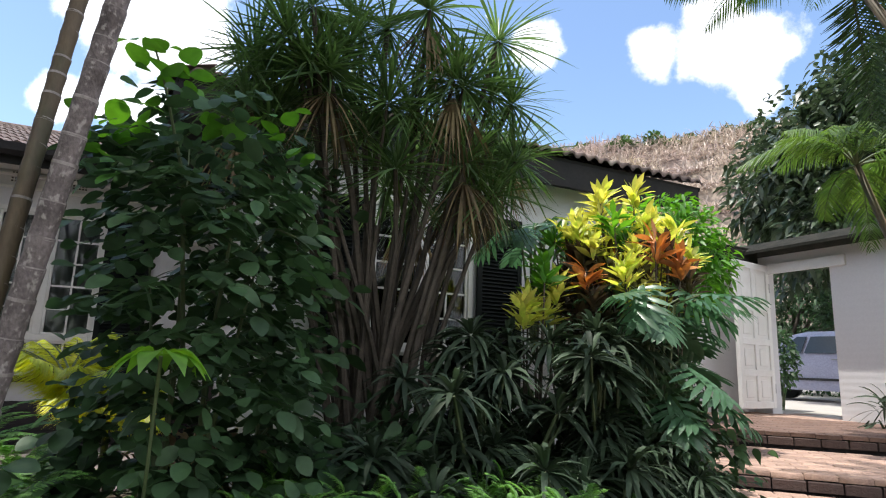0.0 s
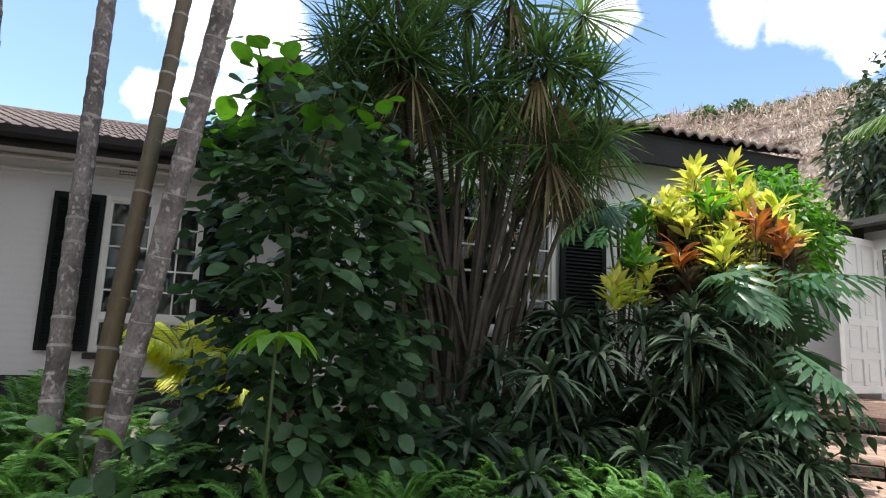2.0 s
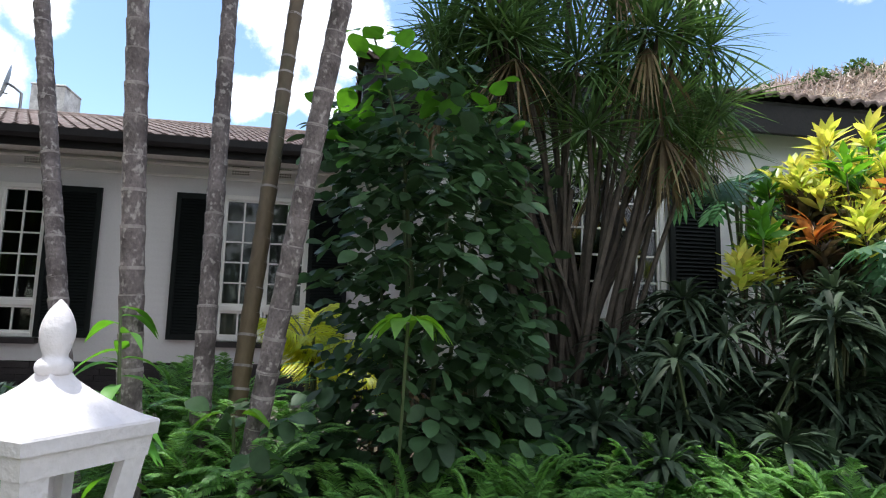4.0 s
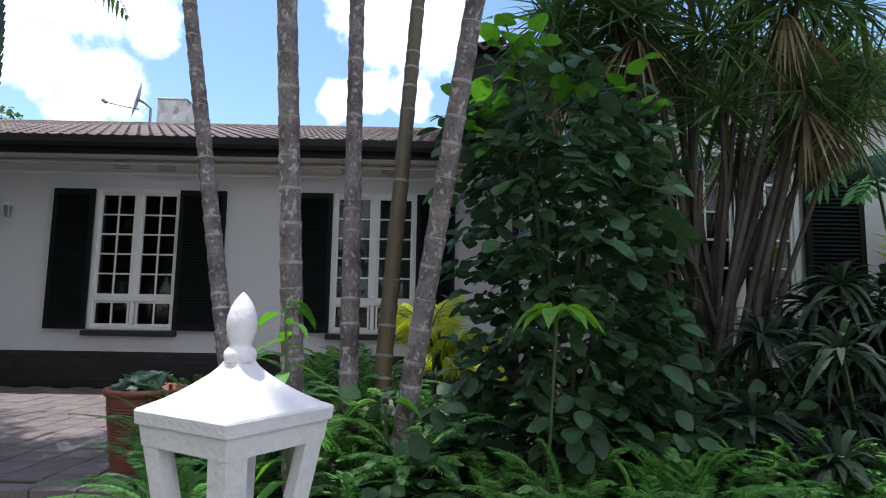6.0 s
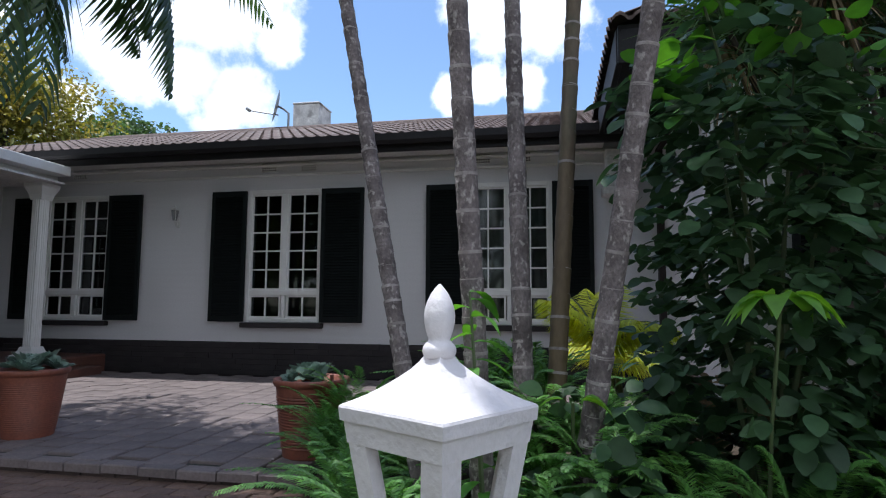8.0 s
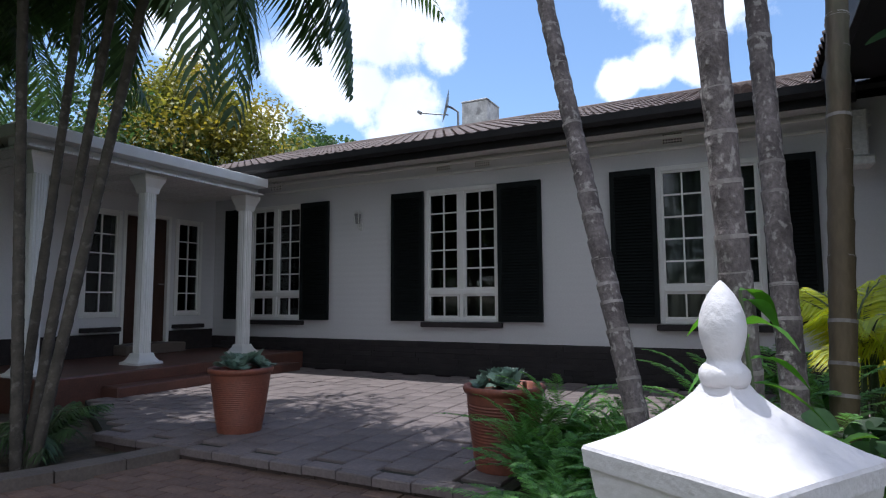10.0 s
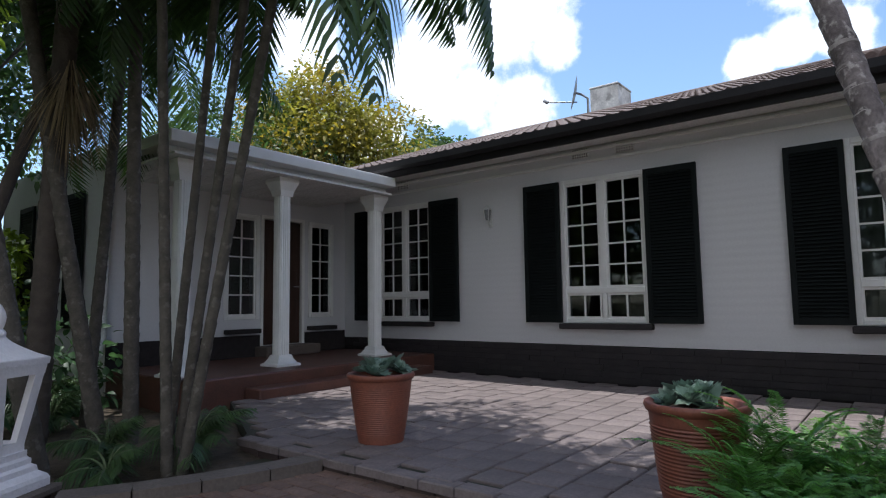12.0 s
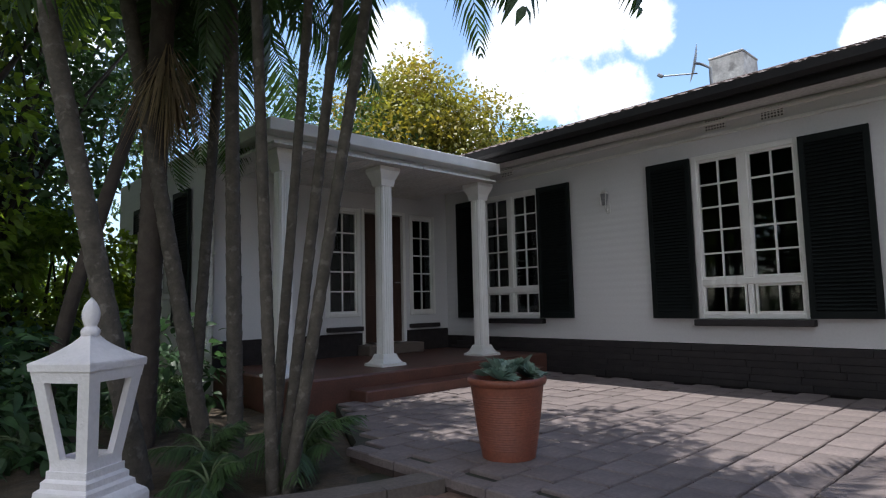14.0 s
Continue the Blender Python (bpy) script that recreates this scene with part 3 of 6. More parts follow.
def shutter(width, height, at, rz=0.0, label="black-green louvred timber shutter fixed flat to the wall"):
    top = empty("shutter", at, rz)
    tagged(top, label, "shutter", "window shutters")
    part("frame", boxes((0, 0.05, 0, 0.035, 0, height), (width - 0.05, width, 0, 0.035, 0, height), (0.05, width - 0.05, 0, 0.035, 0, 0.07),
                        (0.05, width - 0.05, 0, 0.035, height - 0.07, height), bevel=0.0015), SHUTTER, top)
    sl = bmesh.new()
    z = 0.08
    while z < height - 0.1:
        if z > 0:
            vs = [sl.verts.new(p) for p in ((0.05, 0.006, z), (width - 0.05, 0.006, z), (width - 0.05, 0.03, z + 0.03), (0.05, 0.03, z + 0.03),
                                            (0.05, 0.0, z + 0.004), (width - 0.05, 0.0, z + 0.004), (width - 0.05, 0.024, z + 0.034), (0.05, 0.024, z + 0.034))]
            for fa in ((0, 1, 2, 3), (7, 6, 5, 4), (0, 4, 5, 1), (3, 2, 6, 7)):
                sl.faces.new([vs[i] for i in fa])
        z += 0.036
    ob = part("louvres", sl, SHUTTER, top)
    ob["kind"] = "stuff"
    back = part("backing", boxes((0.04, width - 0.04, 0.031, 0.034, 0.05, height - 0.05)), SHUTTER, top)
    return top


for key, (a, b) in WIN.items():
    window("window_" + key, b - a, 1.75, 4, 5, 0.385, (a, WALLY - 0.02, 0.67), 0, "white small-paned casement window with dark panes" if key != "3" else "white small-paned casement window with pale curtains")
    tagged(part("window_sill", boxes((a - 0.03, b + 0.03, WALLY - 0.09, WALLY + 0.02, 0.60, 0.665), bevel=0.008), SLATE), "dark painted window sill", "window sill", kind="structure")
    wl, wr = {"1": (0.5, 0.52), "2": (0.50, 0.57), "3": (0.50, 0.48)}[key]
    shutter(wl, 1.73, (a - wl + 0.005, WALLY - 0.075, 0.675))
    shutter(wr, 1.73, (b - 0.005, WALLY - 0.075, 0.675))


def curtain(x0, x1, y, z0, z1, label):
    bm = bmesh.new()
    n = 60
    top = [bm.verts.new((x0 + (x1 - x0) * i / n, y + 0.025 * math.sin(i * 1.1) + 0.008 * math.sin(i * 2.7), z1)) for i in range(n + 1)]
    bot = [bm.verts.new((v.co.x, y + (v.co.y - y) * 1.4, z0)) for v in top]
    for i in range(n):
        bm.faces.new((top[i], top[i + 1], bot[i + 1], bot[i]))
    return tagged(part("curtain", bm, CURTAIN, smooth=True), label, "curtain")


curtain(-1.3, -0.05, WALLY + 0.15, 0.4, 2.6, "pale net curtain drawn behind the window")
curtain(-7.35, -7.0, WALLY + 0.33, 0.4, 2.6, "pale curtain gathered at the side of the window")
curtain(-6.5, -6.2, WALLY + 0.33, 0.4, 2.6, "pale curtain gathered beside the window")
curtain(-3.22, -3.05, WALLY + 0.25, 0.6, 1.15, "pale curtain gathered at the window's side")


def air_vent(x, z):
    top = empty("air_vent", (x, WALLY - 0.012, z))
    tagged(top, "small cream air brick with square holes", "air vent", "air bricks under the eaves")
    bm = bmesh.new()
    w, h, c, r = 0.21, 0.12, 7, 4
    for i in range(c + 1):
        box(bm, i * w / c - 0.005, i * w / c + 0.005, 0, 0.012, 0, h)
    for j in range(r + 1):
        box(bm, 0.0, w, 0.001, 0.011, j * h / r - 0.005, j * h / r + 0.005)
    part("grille", bm, SOFFIT, top)
    # dark sheet behind the bars imitates the shade inside the holes
    part("backing", boxes((0, w, 0.0105, 0.0115, 0, h)), MORTAR, top)


for x, z in vents:
    air_vent(x, z)


def wall_lantern(at):
    top = empty("wall_lantern", at)
    tagged(top, "small white metal wall lantern with tapered glass", "wall lamp")
    part("bracket", tube([(0, 0.0, 0.1), (0, -0.04, 0.06), (0, -0.07, 0.1), (0, -0.08, 0.14)], 0.008, 6), METAL_W, top)
    part("back_plate", boxes((-0.03, 0.03, -0.012, 0.0, 0.04, 0.16), bevel=0.004), METAL_W, top)
    part("glass", lathe([(0.028, 0.0), (0.05, 0.14)], square=True, twist=0.785), METAL_G, top).location = (0, -0.08, 0.13)
    part("cap", lathe([(0.062, 0.0), (0.04, 0.03), (0.012, 0.045), (0.004, 0.075)], square=True, twist=0.785), METAL_W, top).location = (0, -0.08, 0.27)
    part("cage_rod", boxes(*[(x - 0.004, x + 0.004, y - 0.004, y + 0.004, 0.13, 0.27) for x in (-0.036, 0.036) for y in (-0.116, -0.044)]), METAL_W, top)
    top.scale = (1.25, 1.25, 1.0)


wall_lantern((-5.2, WALLY - 0.001, 1.9))

cooler = tagged(empty("wall_cooler", (0.42, WALLY - 0.24, 2.16)), "shaded cream box-shaped air cooler on the house wall", "air cooler")
part("casing", boxes((0.04, 0.32, 0.0, 0.239, 0.12, 0.58), bevel=0.015), SOFFIT, cooler)
part("drip_tray", boxes((0.0, 0.36, -0.03, 0.239, 0.03, 0.119), bevel=0.012), SOFFIT, cooler)
part("grille", boxes(*[(0.07, 0.29, -0.008, 0.004, 0.18 + 0.045 * i, 0.20 + 0.045 * i) for i in range(8)]), SOFFIT, cooler)

# ---- house: right wing ----
WY = 5.22
wall_x("wall_wing", WY, WY + 0.23, 1.1, 5.6, -0.62, 3.09, [(2.12, 3.19, 0.67, 2.40)], WALL, "white-painted brick wall of the projecting wing")
tagged(part("wall_wing_side", boxes((1.1, 1.33, WY + 0.23, 7.83, -0.62, 3.09), (5.37, 5.6, WY + 0.23, 13.8, -0.62, 3.09)), WALL), "white-painted side walls of the wing", "wall", kind="structure")
window("window_4", 1.07, 1.73, 4, 5, 0.385, (2.12, WY - 0.02, 0.67), 0, "white small-paned window of the wing behind plants")
shutter(0.5, 1.72, (1.62, WY - 0.075, 0.67), label="black louvred shutter half hidden by plants")
shutter(0.5, 1.72, (3.21, WY - 0.075, 0.67), label="black louvred shutter beside the garden bed")
# soffit takes the fascia's black to imitate the shade under these eaves
tagged(part("ceiling_soffit_wing", boxes((0.42, 6.0, 5.02, WY, 2.94, 2.96), (0.42, 1.1, WY, 7.1, 2.94, 2.96)), FASCIA), "wing soffit boards coloured black to stand in for eave shade", "soffit", kind="structure")
tagged(part("fascia_wing", boxes((0.38, 6.04, 4.97, 5.02, 2.78, 3.08), (0.37, 0.42, 5.025, 7.05, 2.80, 3.08), bevel=0.004), FASCIA), "black fascia boards of the wing roof", "fascia", kind="structure")


# ---- roofs ----
def tile_mesh(w=0.3, l=0.36):
    """A double-roll concrete tile lying along +y, rising."""
    prof_ = [0.0, 0.03, 0.042, 0.03, 0.0, 0.0, 0.03, 0.042, 0.03, 0.0, 0.0]
    v = []
    for y, lift in ((0, 0.016), (l, 0.0)):
        for k, h in enumerate(prof_):
            v.append((w * k / 10, y, h + lift + 0.012))
    for k, h in enumerate(prof_):
        v.append((w * k / 10, 0, h + 0.0))
    f = [(i, i + 1, 12 + i, 11 + i) for i in range(10)] + [(22 + i, 23 + i, i + 1, i) for i in range(10)]
    return v, f


tv, tf = tile_mesh()
TILEMESH = bpy.data.meshes.new("roof_tile")
TILEMESH.from_pydata(tv, [], tf)
TILEMESH.materials.append(TILE)


def tiled_slope(roof, corner, along, up, width, length, clip=None, single=0):
    """Rows of tiles from the eave corner; the first 'single' tiles are parts of their own."""
    a, u = Vector(along).normalized(), Vector(up).normalized()
    m = Matrix((a, u, a.cross(u))).transposed().to_4x4()
    made, far = 0, []
    base, tfn = np.array(tv), np.array(tf)
    rot = np.array(m.to_3x3())
    for j in range(int(length / 0.31)):
        for i in range(int(width / 0.3)):
            off = (i * 0.3, j * 0.31)
            if clip and not clip(*off):
                continue
            p = Vector(corner) + a * off[0] + u * off[1]
            if made < single:
                LATER.append((roof, Matrix.Translation(p) @ m))
                made += 1
            else:
                far.append((base @ rot.T + np.array(p), tfn))
    if far:
        v, f = merge(*far)
        raw("roof_tiles", v, f, TILE_J, roof)["kind"] = "stuff"


LATER = []


def slab(name, pts, mat, parent, thick=0.05):
    bm = bmesh.new()
    a = [bm.verts.new(p) for p in pts]
    n_ = (a[1].co - a[0].co).cross(a[2].co - a[0].co).normalized()
    if n_.z < 0:
        n_ = -n_
    b = [bm.verts.new(v.co - n_ * thick) for v in a]
    bm.faces.new(a)
    bm.faces.new(b[::-1])
    for i in range(len(a)):
        j = (i + 1) % len(a)
        bm.faces.new((a[i], b[i], b[j], a[j]))
    bmesh.ops.recalc_face_normals(bm, faces=bm.faces)
    return part(name, bm, mat, parent)


SL = 0.36
roof = tagged(empty("roof_main"), "weathered brown concrete tile roof", "roof", kind="structure")
slab("roof_deck", [(-12.5, 7.08, 2.88), (0.9, 7.08, 2.88), (4.0, 10.9, 2.88 + 3.82 * SL), (-12.5, 10.9, 2.88 + 3.82 * SL)], FASCIA, roof)
slab("roof_deck", [(-12.5, 10.9, 2.88 + 3.82 * SL), (4.0, 10.9, 2.88 + 3.82 * SL), (6.5, 14.3, 2.9), (-12.5, 14.3, 2.9)], FASCIA, roof)
tiled_slope(roof, (-9.3, 7.0, 2.885), (1, 0, 0), (0, 1, SL), 9.9, 4.1, single=300)
part("ridge_cap", tube([(-9.3, 10.9, 4.29), (3.9, 10.9, 4.29)], 0.07, 8), TILE_J, roof)
wing_roof = tagged(empty("roof_wing"), "mossy brown tile roof of the wing", "roof", kind="structure")
WE, WZ = 4.96, 3.08      # eave line and height of the wing roof
slab("roof_deck", [(0.38, WE, WZ), (6.06, WE, WZ), (3.6, 7.5, WZ + 2.54 * SL), (2.95, 7.5, WZ + 2.54 * SL)], FASCIA, wing_roof)
slab("roof_deck", [(0.38, WE, WZ), (2.95, 7.5, WZ + 2.54 * SL), (2.95, 10.9, WZ + 2.54 * SL), (0.38, 7.3, WZ)], FASCIA, wing_roof)
slab("roof_deck", [(6.06, WE, WZ), (6.06, 13.9, WZ), (3.6, 10.9, WZ + 2.54 * SL), (3.6, 7.5, WZ + 2.54 * SL)], FASCIA, wing_roof)
tiled_slope(wing_roof, (0.33, WE - 0.06, WZ + 0.01), (1, 0, 0), (0, 1, SL), 5.7, 2.7, clip=lambda x, y: y * 0.93 < x + 0.1 and y * 0.93 < 5.7 - x)
tiled_slope(wing_roof, (0.33, 7.6, WZ + 0.01), (0, -1, 0), (1, 0, SL), 2.7, 2.7, clip=lambda x, y: y < 2.7 - x)

chimney = empty("chimney", (-5.42, 12.4, 3.35))
tagged(chimney, "squat rendered chimney with stained sides", "chimney")
part("chimney_body", boxes((-0.30, 0.30, -0.28, 0.42, 0, 1.89), bevel=0.015), CHIMNEY, chimney)
part("cap_slab", boxes((-0.31, 0.31, -0.29, 0.43, 1.89, 1.93), bevel=0.01), CHIMNEY, chimney)

dish = empty("satellite_dish", (-5.45, 10.7, 4.2))
tagged(dish, "grey satellite dish on a bent mast on the roof ridge", "satellite dish")
bm = bmesh.new()
rings = []
for i in range(7):
    r = 0.30 * i / 6
    rings.append([bm.verts.new((r * math.cos(k * math.pi / 12), r * math.sin(k * math.pi / 12) * 1.08, 0.22 * r * r / 0.09)) for k in range(24)] if i else [bm.verts.new((0, 0, 0))])
for k in range(24):
    bm.faces.new((rings[0][0], rings[1][k], rings[1][(k + 1) % 24]))
for a, b in zip(rings[1:], rings[2:]):
    for k in range(24):
        bm.faces.new((a[k], b[k], b[(k + 1) % 24], a[(k + 1) % 24]))
for v in bm.verts:
    v.co.z *= 0.2
refl = part("reflector", bm, METAL_G, dish, smooth=True)
refl.matrix_local = look((0.1, 0, 0.5), (0.96, 0.46, 0.3))
part("mast", tube([(0.32, 0, -0.1), (0.32, 0, 0.35), (0.2, 0, 0.45), (0.1, 0, 0.5)], 0.022, 8), METAL_G, dish)
part("feed_arm", tube([(0.12, -0.02, 0.32), (-0.45, -0.1, 0.42)], 0.012, 6), METAL_G, dish)
part("receiver", tube([(-0.5, -0.11, 0.46), (-0.43, -0.1, 0.41)], 0.032, 8), METAL_G, dish)

# ---- porch ----
PX = -8.1
tagged(part("porch_floor", boxes((PX - 0.3, -6.2, 3.95, 7.59, -0.62, 0.22), bevel=0.015), REDFLOOR), "dark red polished porch floor and step", "porch floor", kind="structure")
tagged(part("porch_step", boxes((-6.19, -5.92, 4.5, 7.2, -0.05, 0.10), bevel=0.012), REDFLOOR), "dark red porch step", "step", kind="structure")
tagged(part("door_step", boxes((PX, PX + 0.3, 5.9, 6.85, 0.2205, 0.36), bevel=0.012), COPING), "pale worn doorstep", "step", kind="structure")
pw = wall_x("wall_porch", 0, 0.23, 0, 3.66, -0.62, 2.9, [(1.47, 2.02, 0.74, 2.22), (2.05, 2.83, 0.36, 2.24), (2.90, 3.40, 0.74, 2.22)], WALL, "white-painted wall inside the porch")
turned(pw, (PX, 3.94, 0), 90)
tagged(part("wall_side", boxes((-12, PX - 0.24, 3.94, 4.17, -0.62, 2.9)), WALL), "white-painted end wall beside the palms", "wall", kind="structure")
tagged(part("plinth_porch", boxes((PX - 0.001, PX + 0.02, 3.93, 5.98, 0.2205, 0.52), (PX - 0.001, PX + 0.02, 6.78, 7.58, 0.2205, 0.52)), MORTAR), "dark brick plinth of the porch wall", "plinth", kind="structure")
for name, y0, w in (("window_5", 5.41, 0.55), ("window_6", 6.84, 0.50)):
    window(name, w, 1.48, 2, 5, 0, (PX + 0.02, y0, 0.74), 90, "tall narrow white small-paned side window")
for y0 in (5.42, 6.82):
    tagged(part("window_sill", boxes((PX, PX + 0.12, y0, y0 + 0.52, 0.55, 0.61), bevel=0.008), SLATE), "dark painted side-window sill", "window sill", kind="structure")
door = tagged(empty("door_1", (PX - 0.04, 5.99, 0.36), 90), "dark polished timber front door standing ajar", "door", kind="structure")
part("door_frame", boxes((0, 0.05, -0.05, 0.06, 0, 1.88), (0.73, 0.78, -0.05, 0.06, 0, 1.88), (0.05, 0.73, -0.05, 0.06, 1.83, 1.88), bevel=0.004), PAINT, door)
part("door_leaf", boxes((0.055, 0.725, 0.0, 0.04, 0.01, 1.82), *[(0.12 + 0.29 * i, 0.37 + 0.29 * i, -0.008, 0.0, z, z + h) for i in (0, 1) for z, h in ((0.12, 0.55), (0.8, 0.3), (1.2, 0.5))], bevel=0.003), DOORWOOD, door)
part("door_handle", tube([(0.66, -0.01, 0.85), (0.66, -0.06, 0.85), (0.57, -0.06, 0.85)], 0.01, 6), METAL_G, door)

for y in (6.9, 5.33, 4.08):
    col = empty("porch_column", (-6.72, y, 0.22))
    tagged(col, "white fluted porch column with flared base and capital", "column", "porch columns")
    bm = bmesh.new()
    n = 40
    rows_ = []
    for z in (0.12, 2.04):
        rr = []
        for k in range(n):
            a = 2 * math.pi * k / n
            q = 0.085 * (1 / max(abs(math.cos(a)), abs(math.sin(a)))) ** 0.55
            rr.append(bm.verts.new(((q - (0.008 if k % 2 else 0)) * math.cos(a), (q - (0.008 if k % 2 else 0)) * math.sin(a), z)))
        rows_.append(rr)
    for k in range(n):
        bm.faces.new((rows_[0][k], rows_[0][(k + 1) % n], rows_[1][(k + 1) % n], rows_[1][k]))
    part("shaft", bm, PAINT, col)
    part("base", lathe([(0.235, 0.0), (0.235, 0.025), (0.19, 0.04), (0.15, 0.08), (0.125, 0.13)], square=True, twist=0.785), PAINT, col)
    part("capital", lathe([(0.12, 2.02), (0.14, 2.09), (0.175, 2.15), (0.2, 2.19), (0.2, 2.235)], square=True, twist=0.785), PAINT, col)
tagged(part("porch_roof", boxes((PX - 0.3, -6.43, 3.79, 7.04, 2.575, 2.70), bevel=0.006), PAINT), "flat porch roof with a grey-white fascia", "porch roof", kind="structure")
tagged(part("ceiling_porch", boxes(*[(PX, -6.47, 3.85 + 0.21 * i, 4.05 + 0.21 * i, 2.46, 2.485) for i in range(15)]), SOFFIT), "boarded porch ceiling", "ceiling", kind="structure")
tagged(part("porch_beam", boxes((-6.8, -6.62, 3.83, 7.04, 2.487, 2.574), bevel=0.004), PAINT), "white beam over the porch columns", "beam", kind="structure")

pipe = empty("downpipe", (PX + 0.07, 3.86, 0.3))
tagged(pipe, "white painted rain downpipe with a kicked foot", "downpipe")
part("pipe", tube([(0, 0, 2.2), (0, 0, 0.3), (0.03, -0.03, 0.22), (0.22, -0.12, 0.10)], 0.045, 10), METAL_W, pipe)
for z in (0.4, 1.2):
    part("clip", boxes((-0.06, 0.06, -0.055, 0.06, z, z + 0.03)), METAL_W, pipe)
shutter(0.55, 1.7, (-9.3, 3.87, 0.68), label="black louvred shutter on the shaded end wall")
shutter(0.55, 1.7, (-11.0, 3.87, 0.68), label="black louvred shutter at the far end of the wall")
window("window_7", 1.1, 1.7, 4, 5, 0.385, (-10.42, 3.92, 0.68), 0, "shaded small-paned window on the end wall")

# ---- gate wall ----
GX = 8.3
tagged(part("wall_gate", boxes((GX, GX + 0.2, -3.0, 4.92, -0.62, 2.62), (GX, GX + 0.2, 5.86, 12.0, -0.62, 2.62), (GX, GX + 0.2, 4.92, 5.86, 2.42, 2.62)), WALL), "white rendered garden wall with a gateway", "wall", kind="structure")
gr = tagged(empty("gate_coping"), "weathered dark tile coping on the garden wall", "coping", kind="structure")
bm = bmesh.new()
for s_ in (-1, 1):
    prism([(GX + 0.1, -3), (GX + 0.1 + s_ * 0.42, -3), (GX + 0.1 + s_ * 0.42, 12), (GX + 0.1, 12)], 2.62, 2.66, bm)
for v in bm.verts:
    v.co.z += 0.2 - 0.45 * abs(v.co.x - GX - 0.1)
part("coping_slopes", bm, MOSSY, gr)
tagged(part("gate_lintel", boxes((GX - 0.04, GX - 0.001, 4.7, 6.3, 2.36, 2.5), bevel=0.004), PAINT), "white timber lintel over the gate", "lintel", kind="structure")
leaf = empty("garden_gate", (GX - 0.02, 5.83, 0.50), 189)
tagged(leaf, "open white panelled timber garden gate", "gate")
fr = [(0, 0.08, -0.01, 0.05, 0, 1.98), (0.77, 0.85, -0.01, 0.05, 0, 1.98), (0.385, 0.465, -0.01, 0.05, 0.1, 1.9)] + [(0.08, 0.77, -0.009, 0.049, z, z + 0.09) for z in (0.0, 0.42, 0.84, 1.3, 1.89)]
part("frame", boxes(*fr, bevel=0.004), PAINT, leaf)
for i, x0 in enumerate((0.08, 0.465)):
    for z0, z1 in ((0.09, 0.42), (0.51, 0.84), (0.93, 1.3), (1.39, 1.89)):
        part("panel", boxes((x0, x0 + 0.305, 0.012, 0.03, z0, z1)), PAINT, leaf)
        part("raised_field", boxes((x0 + 0.05, x0 + 0.255, 0.0, 0.04, z0 + 0.05, z1 - 0.05), bevel=0.006), PAINT, leaf)
for z in (0.2, 1.6):
    part("hinge", boxes((-0.01, 0.02, -0.01, 0.05, z, z + 0.12)), METAL_G, leaf)
tagged(part("carport_eave", boxes((6.7, 8.25, 5.9, 6.1, 2.52, 2.70), (6.7, 8.25, 5.95, 9, 2.705, 2.76), bevel=0.01), MOSSY), "dark eave of a low outbuilding by the gate", "eave", kind="structure")
tagged(part("wall_outbuilding", boxes((6.8, 8.29, 6.15, 6.35, -0.62, 2.6)), WALL), "white outbuilding wall", "wall", kind="structure")


